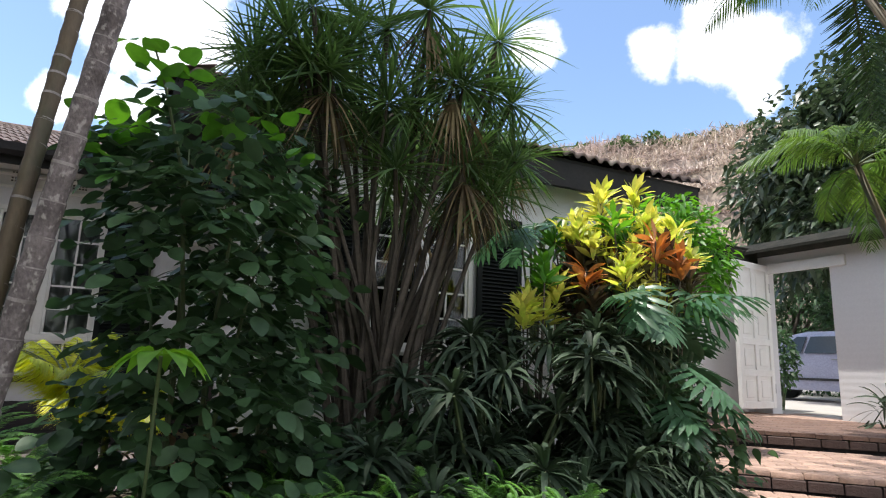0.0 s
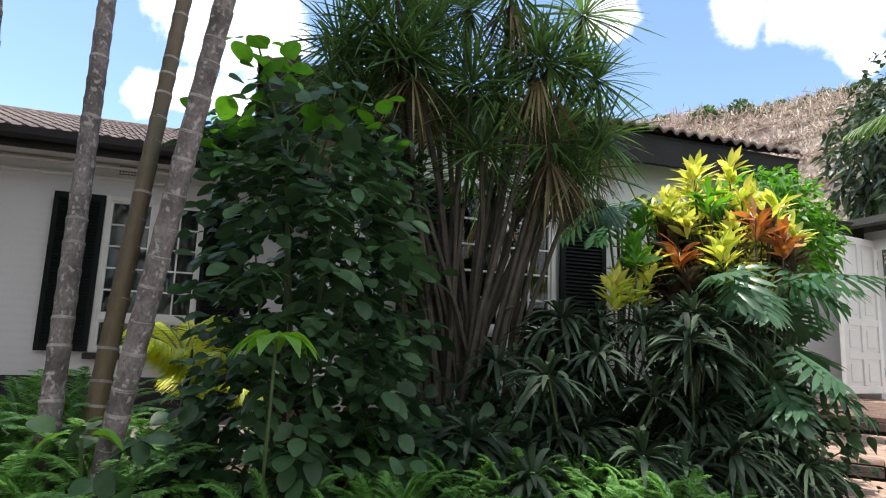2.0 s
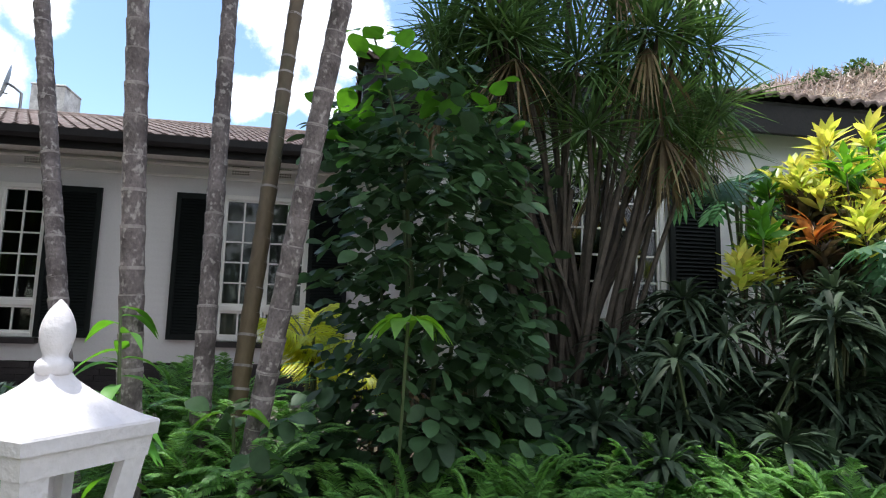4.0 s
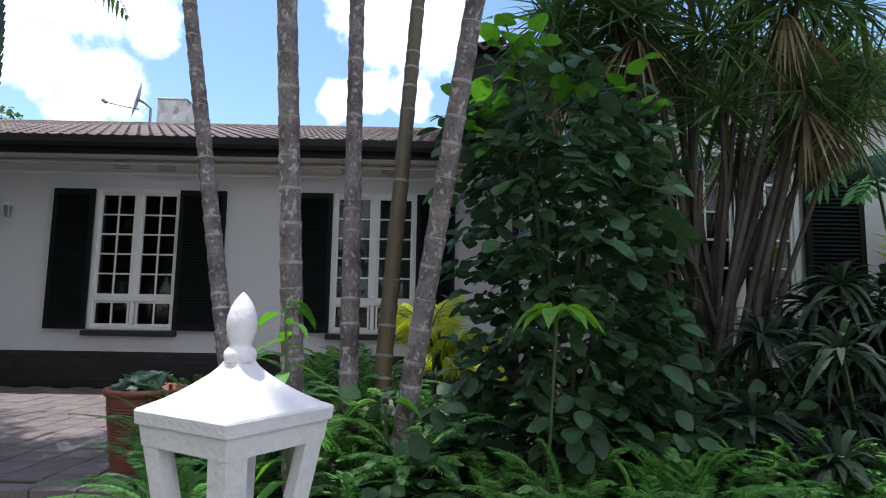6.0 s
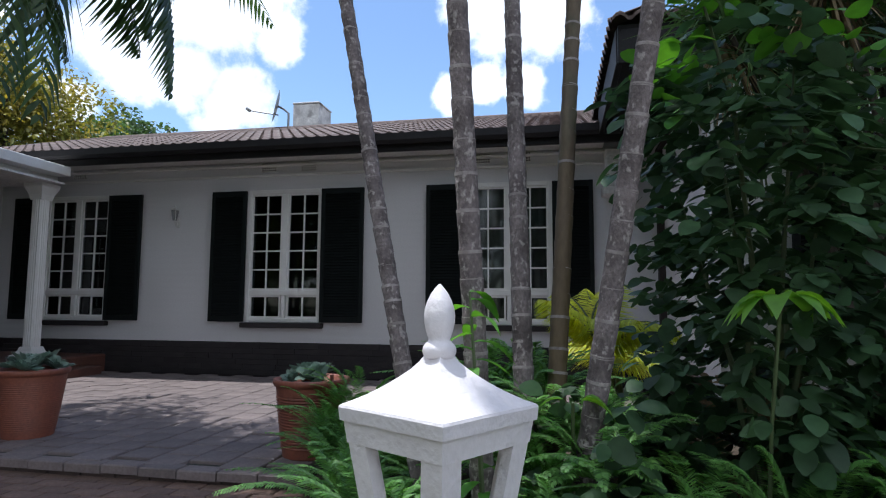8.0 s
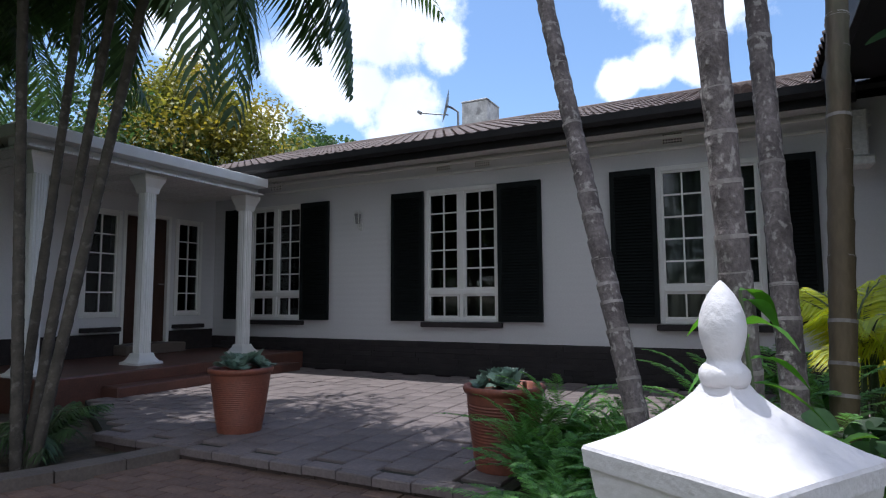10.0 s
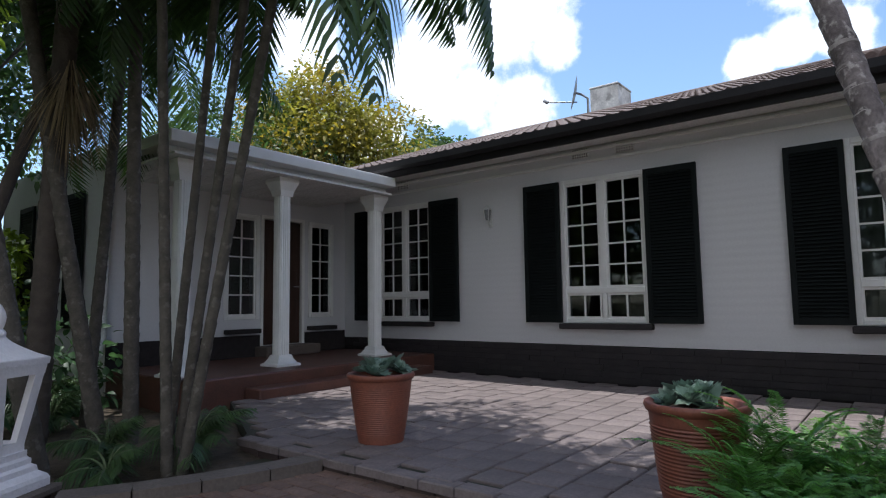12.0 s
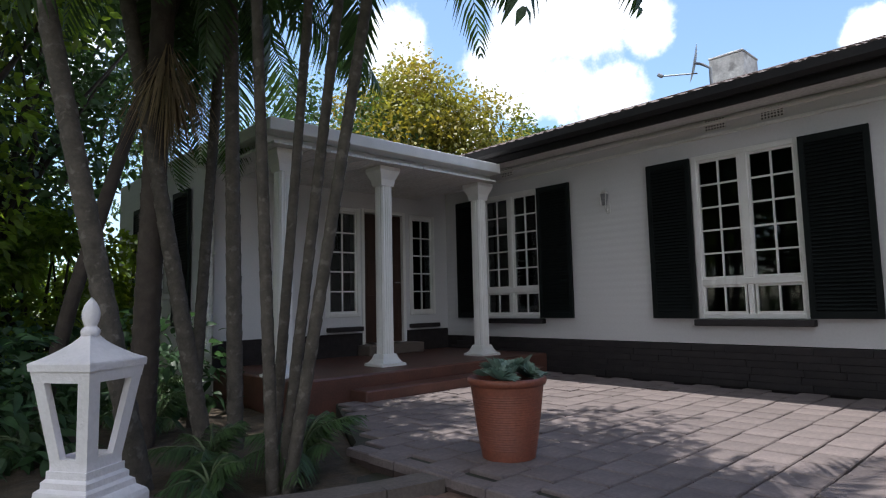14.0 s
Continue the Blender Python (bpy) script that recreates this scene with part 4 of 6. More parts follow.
# ---- garden lamps ----
def garden_lamp(at, rz):
    pier = empty("gate_pier", (at[0], at[1], -0.62))
    tagged(pier, "low dark brick pier carrying a white garden lamp", "pier", "brick piers")
    part("core", boxes((-0.19, 0.19, -0.19, 0.19, 0, 0.574)), MORTAR, pier)
    part("coping", boxes((-0.23, 0.23, -0.23, 0.23, 0.575, 0.619), bevel=0.01), COPING, pier)
    pier.matrix_world = pose(at[0], at[1], -0.62, 0, 0, rz)
    for j in range(7):
        for i in range(2):
            off = 0.1 * (j % 2)
            for side in range(4):
                LATER_BRICK.append((pier, pose(0, 0, 0, 0, 0, 90 * side) @ pose(-0.1 + 0.2 * i - 0.05 + off * 0.5, -0.185, 0.04 + 0.078 * j)))
    top = empty("garden_lamp", (at[0], at[1], 0.0), rz)
    tagged(top, "white plastered concrete garden lantern with a pointed bud finial", "garden lamp", "garden lamps")
    q = 0.785398
    part("base", lathe([(0.262, 0.0000), (0.262, 0.0390), (0.25, 0.0585), (0.205, 0.0845), (0.2, 0.1105), (0.175, 0.1235), (0.175, 0.1495), (0.155, 0.1625), (0.155, 0.1950)], square=True, twist=q), PLASTER, top)
    for k in range(4):
        a = q + k * math.pi / 2
        bm = bmesh.new()
        c, s = math.cos(a), math.sin(a)
        rows_ = []
        for r, z in ((0.135, 0.195), (0.222, 0.62)):
            # an L-shaped corner post: outer corner with two short legs
            o = Vector((r * c, r * s))
            t1 = Vector((-c - s, -s + c)).normalized() * 0.06
            t2 = Vector((-c + s, -s - c)).normalized() * 0.06
            inn = -Vector((c, s)) * 0.03
            ring = [o, o + t1, o + t1 + t2.normalized() * 0.03, o + inn * 1.4, o + t2 + t1.normalized() * 0.03, o + t2]
            rows_.append([bm.verts.new((p.x, p.y, z)) for p in ring])
        for i in range(6):
            bm.faces.new((rows_[0][i], rows_[0][(i + 1) % 6], rows_[1][(i + 1) % 6], rows_[1][i]))
        bmesh.ops.recalc_face_normals(bm, faces=bm.faces)
        part("post", bm, PLASTER, top)
    for r0, r1, z0, z1 in ((0.128, 0.228, 0.585, 0.637), (0.10, 0.142, 0.19, 0.245)):
        for k in range(4):
            rim = bmesh.new()
            a, b = q + k * math.pi / 2, q + (k + 1) * math.pi / 2
            w = 0.04
            vs = []
            for z, r in ((z0, r1 - (0.01 if z0 > 0.3 else 0)), (z1, r1)):
                for rr in (r, r - w):
                    for an in (a, b):
                        vs.append(rim.verts.new((rr * math.cos(an), rr * math.sin(an), z)))
            for f in ((0, 1, 5, 4), (2, 6, 7, 3), (0, 2, 3, 1), (4, 5, 7, 6)):
                rim.faces.new([vs[i] for i in f])
            bmesh.ops.recalc_face_normals(rim, faces=rim.faces)
            part("rail", rim, PLASTER, top)
    cap = bmesh.new()
    prof_ = [(0.2, 0.634), (0.237, 0.637), (0.241, 0.667), (0.237, 0.673)]
    for i in range(1, 9):
        t = i / 8
        prof_.append((0.237 - 0.2 * (1 - (1 - t) ** 1.32), 0.673 + 0.116 * t ** 1.12))
    n = 4
    m = 6
    rings_ = []
    for r, z in prof_:
        ring = []
        for k in range(4):
            p0 = Vector((math.cos(q + k * math.pi / 2), math.sin(q + k * math.pi / 2))) * r
            p1 = Vector((math.cos(q + (k + 1) * math.pi / 2), math.sin(q + (k + 1) * math.pi / 2))) * r
            for j in range(m):
                f = j / m
                p = p0.lerp(p1, f)
                ring.append(cap.verts.new((p.x, p.y, z + 0.0015 * noise.noise(Vector((p.x, p.y, z)) * 25))))
        rings_.append(ring)
    for a, b in zip(rings_, rings_[1:]):
        for k in range(len(a)):
            cap.faces.new((a[k], a[(k + 1) % len(a)], b[(k + 1) % len(a)], b[k]))
    cap.faces.new(rings_[0][::-1])
    cap.faces.new(rings_[-1])
    part("cap", cap, PLASTER, top)
    part("finial", lathe([(0.034, 0.783), (0.039, 0.790), (0.0415, 0.800), (0.040, 0.810), (0.034, 0.818), (0.028, 0.823), (0.0265, 0.829), (0.029, 0.836), (0.0335, 0.85), (0.0375, 0.868),
                          (0.0385, 0.884), (0.036, 0.903), (0.030, 0.921), (0.0215, 0.938), (0.012, 0.951), (0.005, 0.959), (0.0015, 0.962)], 24), PLASTER, top, smooth=True)


LATER_BRICK = []
garden_lamp((-0.387, 1.78), 58)
garden_lamp((-4.50, 1.93), 33)


# ---- pots ----
def pot(at, r0, r1, h, label, ribs=30, rib=0.0022):
    top = empty("terracotta_pot", at)
    tagged(top, label, "plant pot", "terracotta pots")
    prof_ = [(r0, 0.0)]
    steps = 4 * ribs
    for i in range(steps + 1):
        t = i / steps
        prof_.append((r0 + (r1 - r0) * t ** 0.9 + rib * math.sin(i * math.pi / 2) * (0.12 < t < 0.88), 0.005 + (h - 0.05) * t))
    prof_ += [(r1 + 0.012, h - 0.04), (r1 + 0.02, h - 0.02), (r1 + 0.016, h - 0.003), (r1 + 0.004, h), (r1 - 0.02, h - 0.006), (r1 - 0.025, h - 0.05)]
    part("pot", lathe(prof_, 40), TERRA, top, smooth=True)
    part("soil", lathe([(r1 - 0.026, h - 0.06), (r1 - 0.03, h - 0.045)], 24), SOIL, top)
    return top


def rosette(rng, r=0.09, n=26):
    d = directions(n, rng, 0.15, 0.95)
    order = np.argsort(-d[:, 2])
    d = d[order]
    s = np.linspace(0.5, 1.0, n)
    return strips(d * 0.01, d, r * s, 0.02 * s + 0.006, "oval", -0.1, 0.5, 0.1, rng)


def succulents(at, spread, count, seed, label):
    rng = np.random.default_rng(seed)
    me = [raw("rosette", *rosette(rng, 0.105, 34), L_SUCC)]
    first = me[0]
    top = empty("potted_succulents", at)
    tagged(top, label, "succulent plant", "potted succulents")
    first.parent = top
    first.location = (0, 0, 0.06)
    for i in range(count - 1):
        ob = new("rosette", first.data)
        ob.parent = top
        a, r = i * 2.4, spread * math.sqrt((i + 1) / count)
        ob.location = (r * math.cos(a), r * math.sin(a), 0.09 * (1 - r / spread) + rng.uniform(0.02, 0.05))
        ob.rotation_euler = (rng.normal(0, 0.3), rng.normal(0, 0.3), rng.uniform(0, 6))
        k = rng.uniform(0.7, 1.3)
        ob.scale = (k, k, k)


pot((-3.70, 3.93, 0.0), 0.155, 0.215, 0.46, "tall ribbed terracotta pot of succulents on the patio edge")
succulents((-3.70, 3.93, 0.41), 0.17, 13, 3, "grey-green echeveria rosettes filling a terracotta pot")
pot((-1.60, 3.86, 0.0), 0.165, 0.215, 0.46, "ribbed brown terracotta pot beside the fern bed", 24, 0.0048)
succulents((-1.62, 3.88, 0.385), 0.12, 8, 4, "pale succulent rosettes in a terracotta pot half hidden by ferns")


# ---- slim ringed palms ----
def palm_fronds(name, parent, at, count, length, rng, mat, low=0.1, high=1.1, arch=0.75, leaflets=46, leaf_len=0.34, start=0.0, width=0.010):
    shared = []
    for v in range(3):
        bl, mid = frond(length * (0.9 + 0.1 * v), leaflets, leaf_len, width, arch * (0.8 + 0.2 * v), rng, rise=rng.uniform(0.7, 1.0))
        fr_ = raw("frond", *bl, mat, parent)
        rib = part("midrib", tube([tuple(p) for p in mid[::2]], [0.012, 0.011, 0.009, 0.008, 0.006, 0.004, 0.002], 4), STALK, fr_)
        shared.append((fr_, rib))
    for i in range(count):
        fr_, rib = shared[i % 3]
        if i >= 3:
            r2 = new("midrib", rib.data)
            fr_ = new("frond", fr_.data)
            r2.parent = fr_
            fr_.parent = parent
        tilt = low + (high - low) * ((i * 0.618) % 1)
        fr_.matrix_local = Matrix.Translation(at) @ pose(0, 0, 0, 0, 0, math.degrees(start + i * 2.399)) @ pose(0, 0, 0, 0, math.degrees(0.5 - tilt), 0)


def ringed_trunk(x0, bx, y0, by, r, z0, z1, bark, ring_gap, parent, bend=(0, 0), seed=0, ring_size=0.004):
    """The trunk's middle runs through (x0 + bx (z - 1.5), y0 + by (z - 1.5))."""
    rng = np.random.default_rng(seed)
    pts, rad = [], []
    z, i = z0, 0
    rings_ = []
    while z < z1:
        d = z - 1.5
        p = (x0 + bx * d + bend[0] * d * d, y0 + by * d + bend[1] * d * d, z)
        taper = r * (1.18 - 0.09 * (z - z0) / 1.0) if z - z0 < 2 else r * (1.0 - 0.02 * (z - z0 - 2))
        gap = ring_gap * rng.uniform(0.75, 1.25) 
        pts += [p, (p[0], p[1], z + 0.012)]
        rad += [taper * 1.06, taper * 0.985]
        mid = z + gap * 0.5
        d = mid - 1.5
        pts.append((x0 + bx * d + bend[0] * d * d, y0 + by * d + bend[1] * d * d, mid))
        rad.append(taper * 0.975)
        rings_.append((p, taper * 1.03))
        z += gap
    part("trunk", tube(pts, rad, 14), bark, parent, smooth=True)
    bm = bmesh.new()
    for p, q in rings_:
        k_ = rng.uniform(1.005, 1.05)
        d = Vector((bx, by, 1)).normalized()
        tube([Vector(p) - d * ring_size, Vector(p) + d * (ring_size + 0.003)], [q * k_, q * (k_ - 0.01)], 14, bm)
    ob = part("ring_scarring", bm, bark if ring_size < 0.002 else RING, parent)
    ob["kind"] = "stuff"
    return pts[-1]


PALMS = [((-0.860, -0.22, 2.68, 0.16), 0.031, TRUNK, 0.075, "slim grey ringed palm leaning over the fern bed"),
         ((-0.393, -0.046, 2.18, -0.06), 0.0335, TRUNK, 0.115, "straight grey ringed palm trunk among ferns"),
         ((-0.263, -0.031, 2.79, 0.13), 0.035, TRUNK, 0.10, "purplish grey ringed palm trunk"),
         ((-0.060, 0.056, 2.879, 0.15), 0.0335, TRUNK_G, 0.11, "olive-brown ringed palm trunk"),
         ((0.152, 0.150, 2.299, -0.14), 0.035, TRUNK, 0.10, "thicker grey ringed palm trunk leaning away")]
for i, (g4, r, bark, gap, label) in enumerate(PALMS):
    p = tagged(empty("palm_tree"), label, "palm tree", "slim ringed palms")
    tip = ringed_trunk(*g4, r, -0.08, 6.3 + 0.2 * i, bark, gap, p, seed=i)
    palm_fronds("f", p, tip, 14, 1.6, np.random.default_rng(20 + i), L_PALM, -0.1, 1.1, start=i * 1.1, width=0.015)

LEFT = [((-4.05, 0.192, 2.985, 0.072), 0.031, "slim grey palm stem leaning toward the house", 4.2),
        ((-4.22, 0.163, 2.96, 0.04), 0.029, "slim palm stem in the patio clump", 4.5),
        ((-4.31, 0.06, 2.69, -0.07), 0.030, "straight slim palm stem in the patio clump", 4.3),
        ((-4.40, 0.10, 2.92, 0.03), 0.027, "thin palm stem in the patio clump", 4.6),
        ((-5.49, 0.075, 3.035, -0.053), 0.05, "upright ringed palm stem behind the clump", 4.8),
        ((-5.84, -0.034, 2.685, -0.172), 0.055, "leaning ringed palm stem", 4.8),
        ((-5.05, -0.055, 2.0, -0.19), 0.055, "leaning ringed palm stem in deep shade", 4.7),
        ((-5.95, 0.10, 2.62, 0.0), 0.085, "thick shaggy palm trunk in deep shade", 4.9),
        ((-6.55, 0.02, 3.25, 0.05), 0.045, "slim shaded palm stem close to the porch corner", 4.8)]
for i, (g4, r, label, top_z) in enumerate(LEFT):
    p = tagged(empty("palm_tree"), label, "palm tree", "patio palms")
    tip = ringed_trunk(*g4, r, -0.15, top_z - (0.4 if i < 7 else 1.0), TRUNK_S if i != 7 else BARK, 0.13, p, seed=40 + i, ring_size=0.001)
    palm_fronds("f", p, tip, ((28, 26, 20, 20) + (15,) * 5)[i] if i != 7 else 13, (2.45 if i < 2 else 2.15 if i < 4 else 1.95) if i != 7 else 1.5, np.random.default_rng(60 + i), L_PALM, -0.35 if i < 7 else -0.75, 0.9, start=i * 1.3, leaflets=56, leaf_len=0.40, width=0.016 if i < 4 else 0.0115)
    if i == 7:
        rng = np.random.default_rng(5)
        d = directions(220, rng, -1, -0.1)
        raw("seed_strands", *strips(np.array((-5.80, 2.66, 2.85)) + d * 0.08 - np.array([0, 0, 1.0]) * rng.uniform(0, .3, 220)[:, None], d + (0, 0, -0.8), 0.5, 0.006, "needle", 0.3, rng=rng), L_DEAD, p)["kind"] = "stuff"


# ---- bed plants ----
def areca(at, label, mat, count, length, seed, group="", leaflets=34, leaf_len=0.2, low=0.3, high=1.3, arch=0.6, start=0.0):
    rng = np.random.default_rng(seed)
    p = tagged(empty("areca_palm"), label, "palm plant", group)
    palm_fronds("f", p, at, count, length, rng, mat, low, high, arch, leaflets, leaf_len, start, 0.0055)
    bm = bmesh.new()
    for i in range(5):
        a = i * 1.3
        tube([(at[0] + 0.06 * math.cos(a), at[1] + 0.06 * math.sin(a), -0.1), (at[0] + 0.02 * math.cos(a), at[1], at[2] + 0.05)], [0.014, 0.01], 6, bm)
    part("stem_cluster", bm, STALK, p)


areca((0.12, 3.9, 0.62), "sunlit yellow-green feathery areca palm", L_YPALM, 14, 0.55, 70, leaflets=48, leaf_len=0.19, low=0.5, high=1.5, arch=0.5)
areca((0.25, 4.3, 0.5), "small yellow areca palm near the house", L_YPALM, 9, 0.4, 71, low=0.5, high=1.3)
areca((-4.62, 3.1, -0.05), "low dark young palm by the patio kerb", L_PALM, 12, 0.5, 72, "young palms", 26, 0.16, 0.5, 1.2)
areca((-5.0, 2.7, -0.05), "low dark young palm in the bare bed", L_PALM, 10, 0.42, 73, "young palms", 26, 0.14, 0.5, 1.2)
areca((-4.5, 2.5, -0.05), "low dark young palm at the palm stems' foot", L_PALM, 9, 0.30, 74, "young palms", 26, 0.14, 0.5, 1.2)


for i, (x, y, l) in enumerate([(-6.6, 2.9, 0.5), (-7.4, 3.1, 0.55), (-6.3, 2.0, 0.45)]):
    areca((x, y, -0.05), "low dark young palm beneath the patio palms", L_PALM, 10, l, 75 + i, "young palms", 24, 0.16, 0.4, 1.2)


def leafy_shrub(name, label, centre, size, count, leaf, half, mat, seed, stems=7, base=None, shape="ovate", category="shrub", low=-0.4, group="", shell=0.45, bunch=0, droop=0.4):
    rng = np.random.default_rng(seed)
    p = tagged(empty(name), label, category, group)
    d = directions(count, rng, -1, 1)
    r = rng.uniform(shell, 1.0, count) ** 0.6
    lump = np.array([1 + 0.28 * noise.noise(Vector(v * 1.6) + Vector((seed, 0, 0))) for v in d])
    P = np.array(centre) + d * np.array(size) * (r * lump)[:, None]
    if bunch:
        k = max(1, count // bunch)
        P = np.repeat(P[:k], bunch, 0)
        P = P + rng.normal(0, leaf * 0.75, P.shape)
        count = len(P)
        d = np.repeat(d[:k], bunch, 0)
    P[:, 2] = np.maximum(P[:, 2], 0.0)
    D = d * 0.6 + rng.normal(0, 0.5, (count, 3)) + (0, 0, -0.1)
    v, f = strips(P, D, rng.uniform(0.65, 1.2, count) * leaf, half * rng.uniform(0.8, 1.15, count), shape, droop, 0.25, 0.5, rng)
    raw("foliage", v, f, mat, p)["kind"] = "stuff"
    bm = bmesh.new()
    b = base or (centre[0], centre[1], -0.1)
    for i in range(stems):
        e = P[rng.integers(count)]
        m_ = (np.array(b) + e) / 2 + rng.normal(0, 0.08, 3)
        tube([(b[0] + rng.normal(0, 0.04), b[1] + rng.normal(0, 0.04), b[2]), tuple(m_), tuple(e)], [0.014, 0.009, 0.003], 5, bm)
    part("stem_cluster", bm, STALK, p)
    return p


def broad_leaves(P, D, leaf, half, rng, mat, parent, name="foliage"):
    """Leafy sprays: around each point a few broad flat leaves held out sideways."""
    P, D = np.repeat(P, 5, 0), np.repeat(D, 5, 0)
    n = len(P)
    k = np.tile(np.arange(5), n // 5)
    side = np.stack([-D[:, 1], D[:, 0], 0 * D[:, 0]], 1) * np.where(k % 2, 1.0, -1.0)[:, None]
    P = P + D * (k * leaf * 0.42)[:, None] + rng.normal(0, leaf * 0.12, (n, 3))
    W = np.where((k == 4)[:, None], D, side + D * 0.5) + rng.normal(0, 0.22, (n, 3)) + (0, 0, -0.12)
    ob = raw(name, *strips(P, W, rng.uniform(0.5, 1.15, n) * leaf, half * rng.uniform(0.6, 1.15, n), "round", 0.25, 0.15, 0.45, rng), mat, parent)
    ob["kind"] = "stuff"


rng = np.random.default_rng(80)
s1 = tagged(empty("climber_shrub"), "tall dark broad-leaved shrub in front of the wing", "shrub")
Q, QD = [], []
while len(Q) < 620:
    z = rng.uniform(0.1, 1.93)
    cx = np.interp(z, [0.1, 0.6, 0.8, 1.4, 1.95], [0.60, 0.66, 0.67, 0.62, 0.53])
    hw = np.interp(z, [0.1, 0.6, 0.8, 1.3, 1.45, 1.7, 1.95], [0.42, 0.36, 0.34, 0.34, 0.40, 0.33, 0.20])
    a, q = rng.uniform(0, 2 * math.pi), rng.uniform(0.15, 1.0) ** 0.6
    x, y = cx + hw * q * math.cos(a), 2.70 + (0.42 if math.sin(a) > 0 else 0.34) * q * math.sin(a)
    if noise.noise(Vector((x * 4.2, y * 3, z * 4.2))) < -0.2 or z + abs(x - cx) * 0.9 > 2.02:
        continue
    Q.append((x, y, z))
    v = np.array((math.cos(a), math.sin(a), rng.uniform(-0.35, 0.2)))
    QD.append(v / np.linalg.norm(v))
broad_leaves(np.array(Q), np.array(QD), 0.094, 0.032, rng, L_SHRUB, s1)
for i in range(9):
    e = Q[rng.integers(len(Q))]
    part("stem", tube([(0.6 + rng.normal(0, 0.06), 2.64 + rng.normal(0, 0.05), -0.1), ((0.6 + e[0]) / 2, 2.64, e[2] * 0.5), e], [0.014, 0.010, 0.003], 6), STALK, s1)
part("leader_stem", tube([(0.58, 2.6, 0.9), (0.5, 2.5, 1.6), (0.40, 2.42, 1.92), (0.35, 2.40, 2.05)], [0.010, 0.007, 0.005, 0.003], 6), STALK, s1)
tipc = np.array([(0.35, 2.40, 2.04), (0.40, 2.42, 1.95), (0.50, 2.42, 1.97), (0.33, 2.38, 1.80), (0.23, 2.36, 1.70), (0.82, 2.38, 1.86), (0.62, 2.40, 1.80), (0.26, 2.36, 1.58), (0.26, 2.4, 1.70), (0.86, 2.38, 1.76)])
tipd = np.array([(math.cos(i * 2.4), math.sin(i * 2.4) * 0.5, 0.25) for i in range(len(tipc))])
# top sprays get a lighter green that stands in for sunlight on them
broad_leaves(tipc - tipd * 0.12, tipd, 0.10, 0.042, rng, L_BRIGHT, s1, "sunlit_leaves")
for nm, at, n_, ll in (("lime_sprig", (0.50, 2.14, 0.93), 13, 0.15), ("lime_sprig", (-0.06, 2.35, 0.6), 3, 0.14)):
    p = tagged(empty(nm), "bright lime young leaves on a drooping sprig", "young leaves")
    rng = np.random.default_rng(int(at[2] * 90))
    a = np.linspace(0, 6.0, n_)
    D = np.stack([np.cos(a), 0.5 * np.sin(a), 0.25 + 0 * a], 1)
    raw("leaves", *strips(np.array(at) + D * 0.03, D, ll * 0.85, 0.035, "oval", 0.9, 0.3, 0.3, rng), L_LIME, p)
    part("sprig_stem", tube([(at[0], at[1] + 0.25, -0.1), (at[0], at[1] + 0.12, at[2] * 0.6), at], 0.006, 5), STALK, p)
tw = tagged(empty("pale_twig"), "thin twig ending in two pale leaves", "twig")
part("stem", tube([(0.75, 2.6, 1.3), (0.86, 2.5, 1.44), (0.92, 2.38, 1.39)], 0.005, 5), STALK, tw)
raw("leaves", *strips([(0.92, 2.38, 1.39), (0.91, 2.39, 1.395)], [(0.8, -0.2, -0.1), (0.6, -0.3, -0.35)], 0.10, 0.022, "oval", 0.2, 0.2), L_SUCC, tw)

for at_, n_, w_ in (((0.75, 2.75, 0.28), 80, 0.6), ((0.12, 2.55, 0.28), 26, 0.3), ((1.3, 2.95, 0.25), 50, 0.4)):
    g_ = tagged(empty("ground_shrub"), "dark broad-leaved undergrowth beneath the tall shrub", "shrub")
    d = directions(n_, rng, -0.3, 0.9)
    P = np.maximum(np.array(at_) + d * (w_, 0.4, 0.4) * rng.uniform(0.4, 1, n_)[:, None] ** 0.6, (-9, -9, 0.03))
    broad_leaves(P, d * (1, 1, 0.2) + (0, 0, 0.05), 0.1, 0.034, rng, L_SHRUB, g_)
    part("stem", tube([(at_[0], at_[1] + 0.1, -0.1), (at_[0], at_[1], 0.2), tuple(P[0])], [0.012, 0.01, 0.004], 5), STALK, g_)
d = directions(150, rng, -1, 1)
tall = tagged(empty("tall_shrub"), "dark broad-leaved shrub against the wing's side wall", "shrub")
P = np.array((1.05, 3.75, 1.25)) + d * (0.32, 0.5, 1.0) * rng.uniform(0.3, 1, 150)[:, None] ** 0.5
broad_leaves(P, d * (1, 1, 0.3) + (0, 0, 0.02), 0.12, 0.042, rng, L_SHRUB, tall)
for i in range(5):
    part("stem", tube([(1.05 + 0.05 * i, 3.75, -0.1), (1.05, 3.7 + 0.03 * i, 1.0), tuple(P[i])], [0.014, 0.011, 0.004], 6), STALK, tall)
leafy_shrub("ground_shrub", "dark leafy undergrowth in front of the cane clump", (1.55, 3.2, 0.28), (0.6, 0.4, 0.4), 600, 0.11, 0.034, L_SHRUB, 83, 5)
leafy_shrub("ground_shrub", "low leafy plants behind the palm trunks", (-0.2, 3.3, 0.15), (0.7, 0.4, 0.3), 420, 0.12, 0.03, L_SHRUB, 84, 5)
leafy_shrub("ground_shrub", "pinkish dry leafy undergrowth near the house", (0.75, 3.4, 0.3), (0.35, 0.3, 0.3), 260, 0.14, 0.02, L_DEAD, 85, 5, shape="strap")
